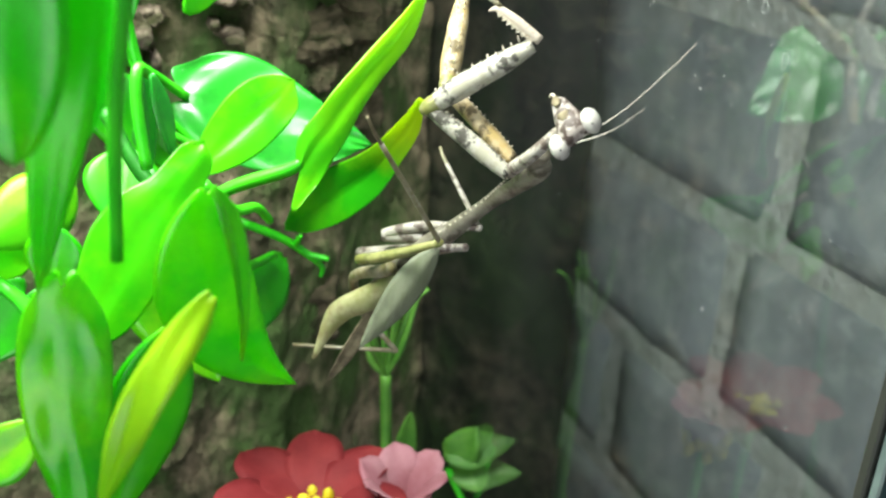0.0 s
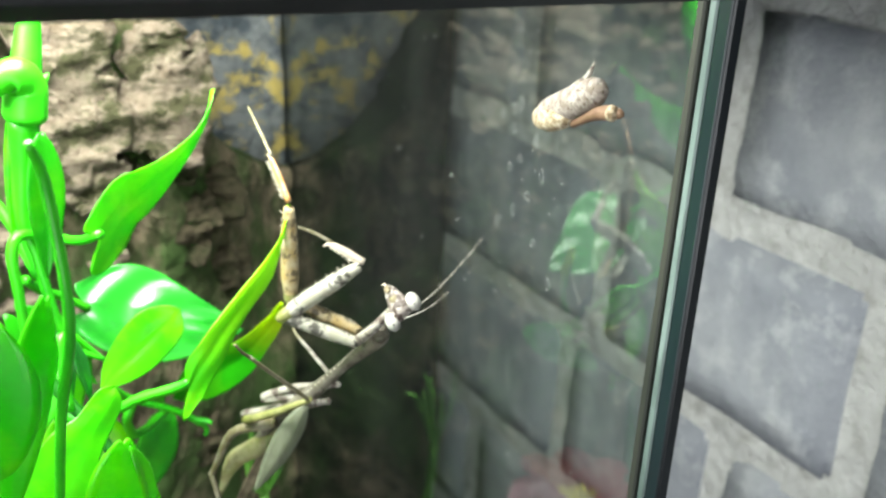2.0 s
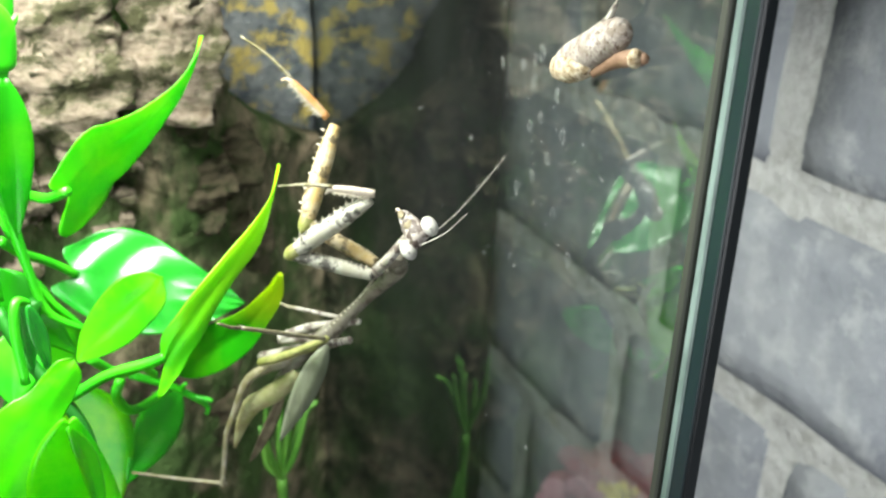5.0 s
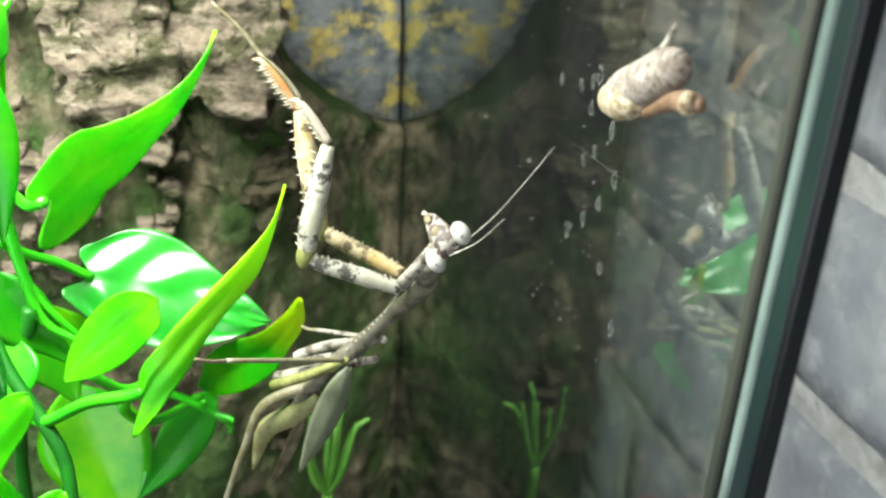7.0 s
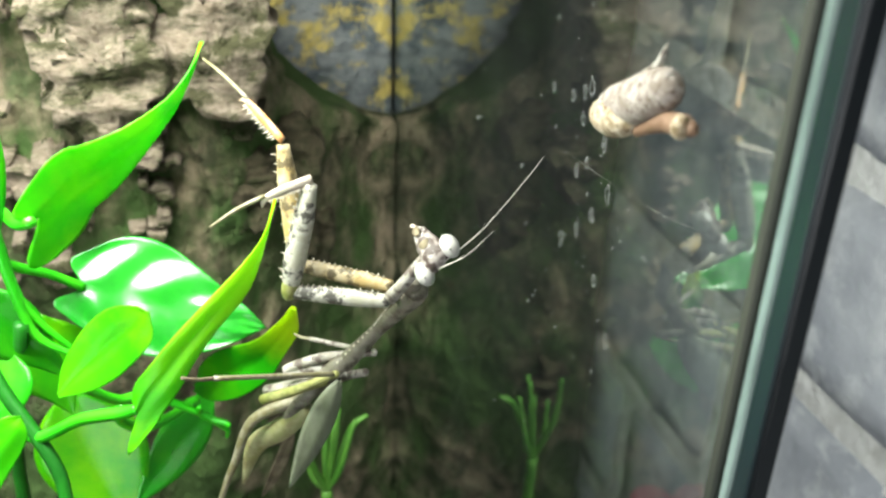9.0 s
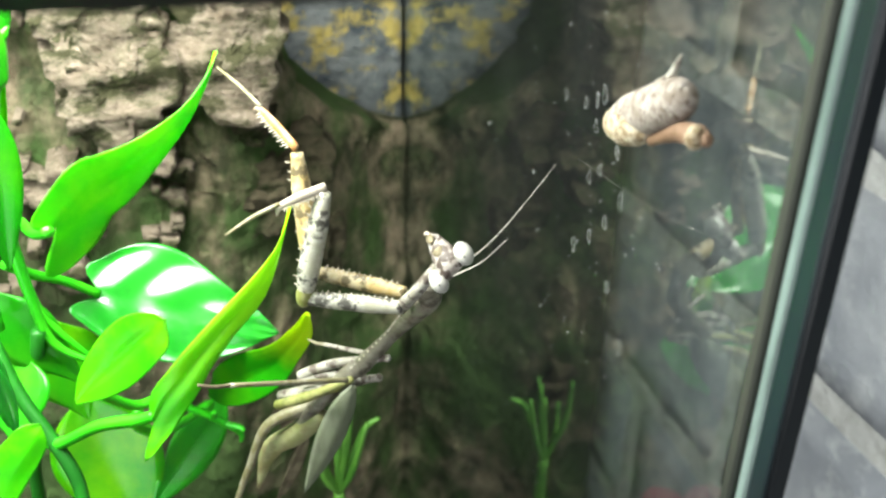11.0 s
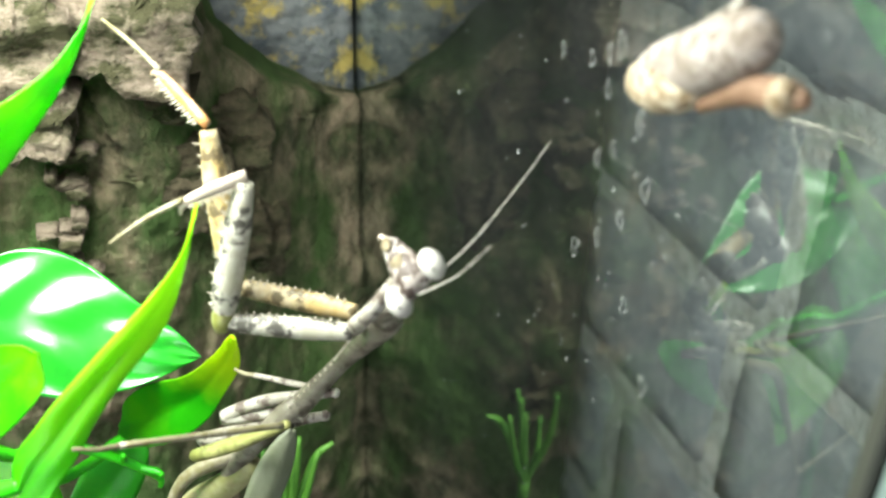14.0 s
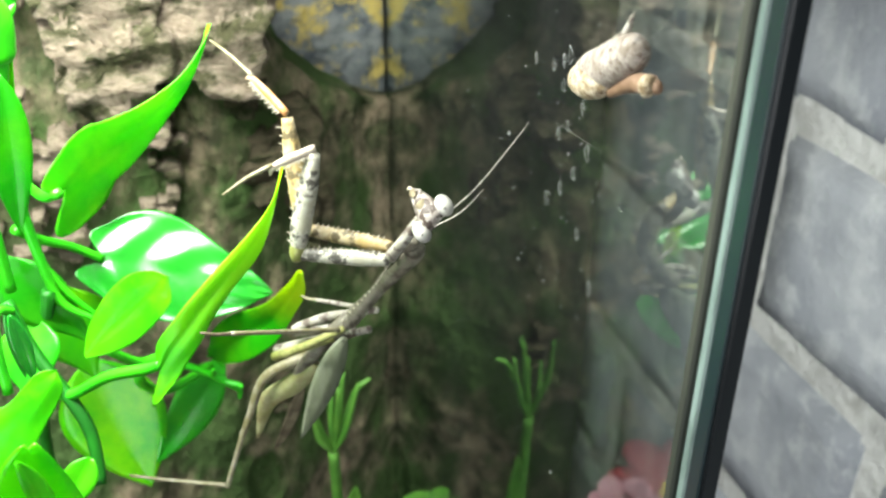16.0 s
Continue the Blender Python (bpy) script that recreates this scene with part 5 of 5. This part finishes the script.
MIDDLE = leg("middle_femur", "thin middle leg stretched to a leaf", [
    ("middle_femur", [V["wingb"] + Vector((-0.001, 0, 0.001)), V["midhip"], V["midhip"] * 0.6 + V["midknee"] * 0.4 + Vector((0, -0.0012, 0.0004)), V["midknee"]], [0.0011, 0.0012, 0.0012, 0.0008], OLIVE)])
DARK_SHIN = planted_shin(MIDDLE, 0.0235, 0.0055, 0.00045, LEG, FLAP)
PALE = leg("middle_femur", "pale middle leg hooked on a leaf tip", [
    ("middle_femur", [Vector((-0.001, 0.001, -0.001)), V["farhip"], V["farhip"] * 0.6 + V["farknee"] * 0.4 + Vector((0, 0.0005, 0.0010)), V["farknee"]], [0.0012, 0.0014, 0.0012, 0.0008], SHELL)])
PALE_SHIN = planted_shin(PALE, 0.0135, 0.0035, 0.00048, SHELL, LEG)
leg("hind_femur", "pale hind leg tucked under the body", [
    ("hind_femur", [V["wingb"] + Vector((-0.002, 0.001, 0)), V["far2hip"], V["far2hip"].lerp(V["far2knee"], 0.5) + Vector((0, 0.0004, 0)), V["far2knee"]], [0.0014, 0.0015, 0.0012, 0.0009], SHELL),
    ("tibia", [V["far2knee"], V["far2knee"] + Vector((-0.004, 0.004, -0.004)), V["far2knee"] + Vector((-0.012, 0.010, -0.010))], [0.0006, 0.0005, 0.0004], LEG)])
HIND = leg("hind_femur", "long bent hind leg reaching to a leaf", [
    ("hind_femur", [V["hindhip"] + Vector((0.002, 0, 0.001)), V["hindhip"], V["hindtop"], V["hindtop"] * 0.3 + V["hindmid"] * 0.7, V["hindmid"]], [0.0016, 0.0016, 0.0013, 0.0010, 0.0008], LEG),
    ("tibia", [V["hindmid"], V["hindmid"].lerp(V["hindK"], 0.5), V["hindK"]], [0.0008, 0.0007, 0.0007], LEG),
    ("tarsus", [V["hindK"], V["hindK"].lerp(V["hindT"], 0.5) + Vector((0, 0, -0.0002)), V["hindT"]], [0.0006, 0.0005, 0.0004], LEG)])


def spines(limb, length, n, x, size, lean=0.4):
    """Two rows of single thorns along one side of a limb."""
    for k in range(n):
        z = length * (0.12 + 0.80 * k / (n - 1))
        s = size * (1.0 if k % 2 else 0.55)
        for yy in (-0.00045, 0.00045):
            b = Vector((x, yy, z))
            tip = b + Vector((s * (1 if x > 0 else -1), yy * 0.6, s * lean))
            part("spine", tube([b, (b + tip) / 2, tip], [0.00018, 0.00012, 0.00003], steps=2, seg=5), THORN, limb)


def foreleg(tag_label, lengths, cox_mat, fem_mat, tib_mat, comb):
    """Coxa, femur and tibia as parts, each along its own z; the spines stand on the +x side."""
    lc, lf, lt = lengths
    c = part("coxa", tube([(0, 0, 0), (0, 0, lc * 0.3), (0, 0, lc * 0.75), (0, 0, lc)], [0.0011, 0.0015, 0.0014, 0.0012], seg=12, flat=0.8), cox_mat, mantis, tag_label + " upper foreleg")
    spines(c, lc, 14, 0.0012, 0.0004, 0.1)
    f = part("femur", tube([(0, 0, 0), (0.0002, 0, lf * 0.25), (0.0001, 0, lf * 0.7), (0, 0, lf)], [0.0012, 0.0019, 0.0018, 0.0011], seg=12, flat=0.95), fem_mat, mantis, tag_label + " spined femur")
    part("elbow", ball((0.0001, 0, 0.0009), (0.00150, 0.00140, 0.0026), u=14, v=10), OLIVE, f, "olive green elbow")
    spines(f, lf, 12, 0.0016, 0.0009, 0.25)
    t = part("tibia", tube([(0, 0, 0), (0.0001, 0, lt * 0.5), (0.0004, 0, lt * 0.9), (0.0016, 0, lt * 1.02)], [0.0008, 0.0009, 0.0006, 0.00012], seg=10, flat=0.7), tib_mat, mantis, tag_label + " hooked tibia")
    spines(t, lt * 0.92, 15, 0.0007, comb, 0.6)
    part("tarsus", tube([(-0.0001, 0, lt * 0.90), (0.0003, 0.0002, lt * 1.45), (0.0016, 0, lt * 2.0)], [0.0004, 0.00035, 0.0002], seg=7), LEG, t)
    return c, f, t


NEAR = foreleg("mottled white", (0.0160, 0.0188, 0.0088), ARM, ARM, TIBIA, 0.0007)
FAR = foreleg("amber", (0.0155, 0.0205, 0.0110), AMBER, AMBER, RUST, 0.0011)


def limb_pose(a, b, inner):
    """A pose at a with z towards b and +x towards inner."""
    a, b, inner = Vector(a), Vector(b), Vector(inner)
    z = (b - a).normalized()
    x = inner - z * inner.dot(z)
    if x.length < 1e-5:
        x = Vector((0, 1, 0)) - z * z.y
    x.normalize()
    return Matrix.Translation(a) @ Matrix((x, z.cross(x), z)).transposed().to_4x4()


# ---- the blocks of the wall, nearest stretch as pieces ----
def block_mesh(w, seed):
    rnd = random.Random(seed)
    bm = box((0, 0, 0), (0.030, w, COURSE - BED), 0.0024, 2)
    bmesh.ops.subdivide_edges(bm, edges=[e for e in bm.edges if e.calc_length() > 0.04], cuts=5, use_grid_fill=True)
    for v in bm.verts:
        k = noise.noise_vector(Vector((v.co.x * 60 + seed * 3.7, v.co.y * 60, v.co.z * 60)))
        v.co += k * 0.0016
    bmesh.ops.triangulate(bm, faces=bm.faces)
    me = bpy.data.meshes.new("block")
    bm.to_mesh(me)
    bm.free()
    me.materials.append(BLOCK)
    for p in me.polygons:
        p.use_smooth = True
    return me


# joints that show, course by course; the others follow a running bond
JOINTS = {1: (-0.375, -0.265, -0.145, -0.010, 0.1100, 0.222, 0.330, 0.440), 0: (-0.43, -0.315, -0.20, -0.085, 0.042, 0.162, 0.275, 0.390),
          -1: (-0.38, -0.26, -0.145, -0.025, 0.090, 0.179, 0.297, 0.415), -2: (-0.43, -0.315, -0.20, -0.085, 0.020, 0.137, 0.245, 0.360, 0.465)}
rnd = random.Random(11)
for row in range(-5, 7):
    z0 = MID + row * COURSE + BED / 2
    marks = JOINTS.get(row) or [-0.45 + 0.115 * k + 0.058 * (row % 2) for k in range(9)]
    marks = [m for m in marks if m < 0.25] + [0.285 + BED / 2]
    for a, b in zip(marks, marks[1:]):
        ob = new("block", block_mesh(b - a - BED, rnd.randrange(1000)))
        ob.parent = wall_east
        ob.location = (WALL_X + rnd.uniform(-0.0007, 0.0007), a + BED / 2, z0 + rnd.uniform(-0.0007, 0.0007))


# ---- what moves ----
def motions():
    stands = [(t, Matrix.Translation(Vector(MANTIS_REST) + Vector(s)) @ (Matrix.Rotation(Vector(w).length, 4, Vector(w)) if Vector(w).length > 0 else Matrix.Identity(4))) for t, s, w in MANTIS_ROWS]
    walk(mantis, stands)
    for shin, knee, foot in ((DARK_SHIN, V["midknee"], FOOT_DARK), (PALE_SHIN, V["farknee"], FOOT_PALE)):
        walk(shin, [(t, limb_pose(knee, m.inverted() @ Vector(foot), (0, -1, 0.2))) for t, m in stands])
    def turns(rows):
        return [(t, Matrix.Rotation(Vector(w).length, 4, Vector(w)) if Vector(w).length > 0 else Matrix.Identity(4)) for t, w in rows]
    for ob in mantis.children:
        kind = ob.name.split(".")[0]
        if kind in ("abdomen", "abdomen_flap", "wing"):
            walk(ob, turns(REAR_ROWS))
    hind = {c.name.split(".")[0]: c for c in HIND.children}
    for ob, rows in ((HIND, HIND_ROWS), (hind["tibia"], HIND_TIBIA_ROWS), (hind["tarsus"], HIND_TARSUS_ROWS)):
        walk(ob, [(t, Matrix.Translation(sh) @ q) for (t, q), (_, sh, _) in zip(turns([(t, w) for t, _, w in rows]), rows)])
    for rows, (c, f, tb), start in ((FORELEG_NEAR, NEAR, COXA_NEAR), (FORELEG_FAR, FAR, COXA_FAR)):
        walk(c, [(t, limb_pose(start, e, Vector(k) - Vector(e))) for t, e, k, p in rows])
        walk(f, [(t, limb_pose(e, k, Vector(p) - Vector(k))) for t, e, k, p in rows])
        walk(tb, [(t, limb_pose(k, p, Vector(e) - Vector(k))) for t, e, k, p in rows])


motions()
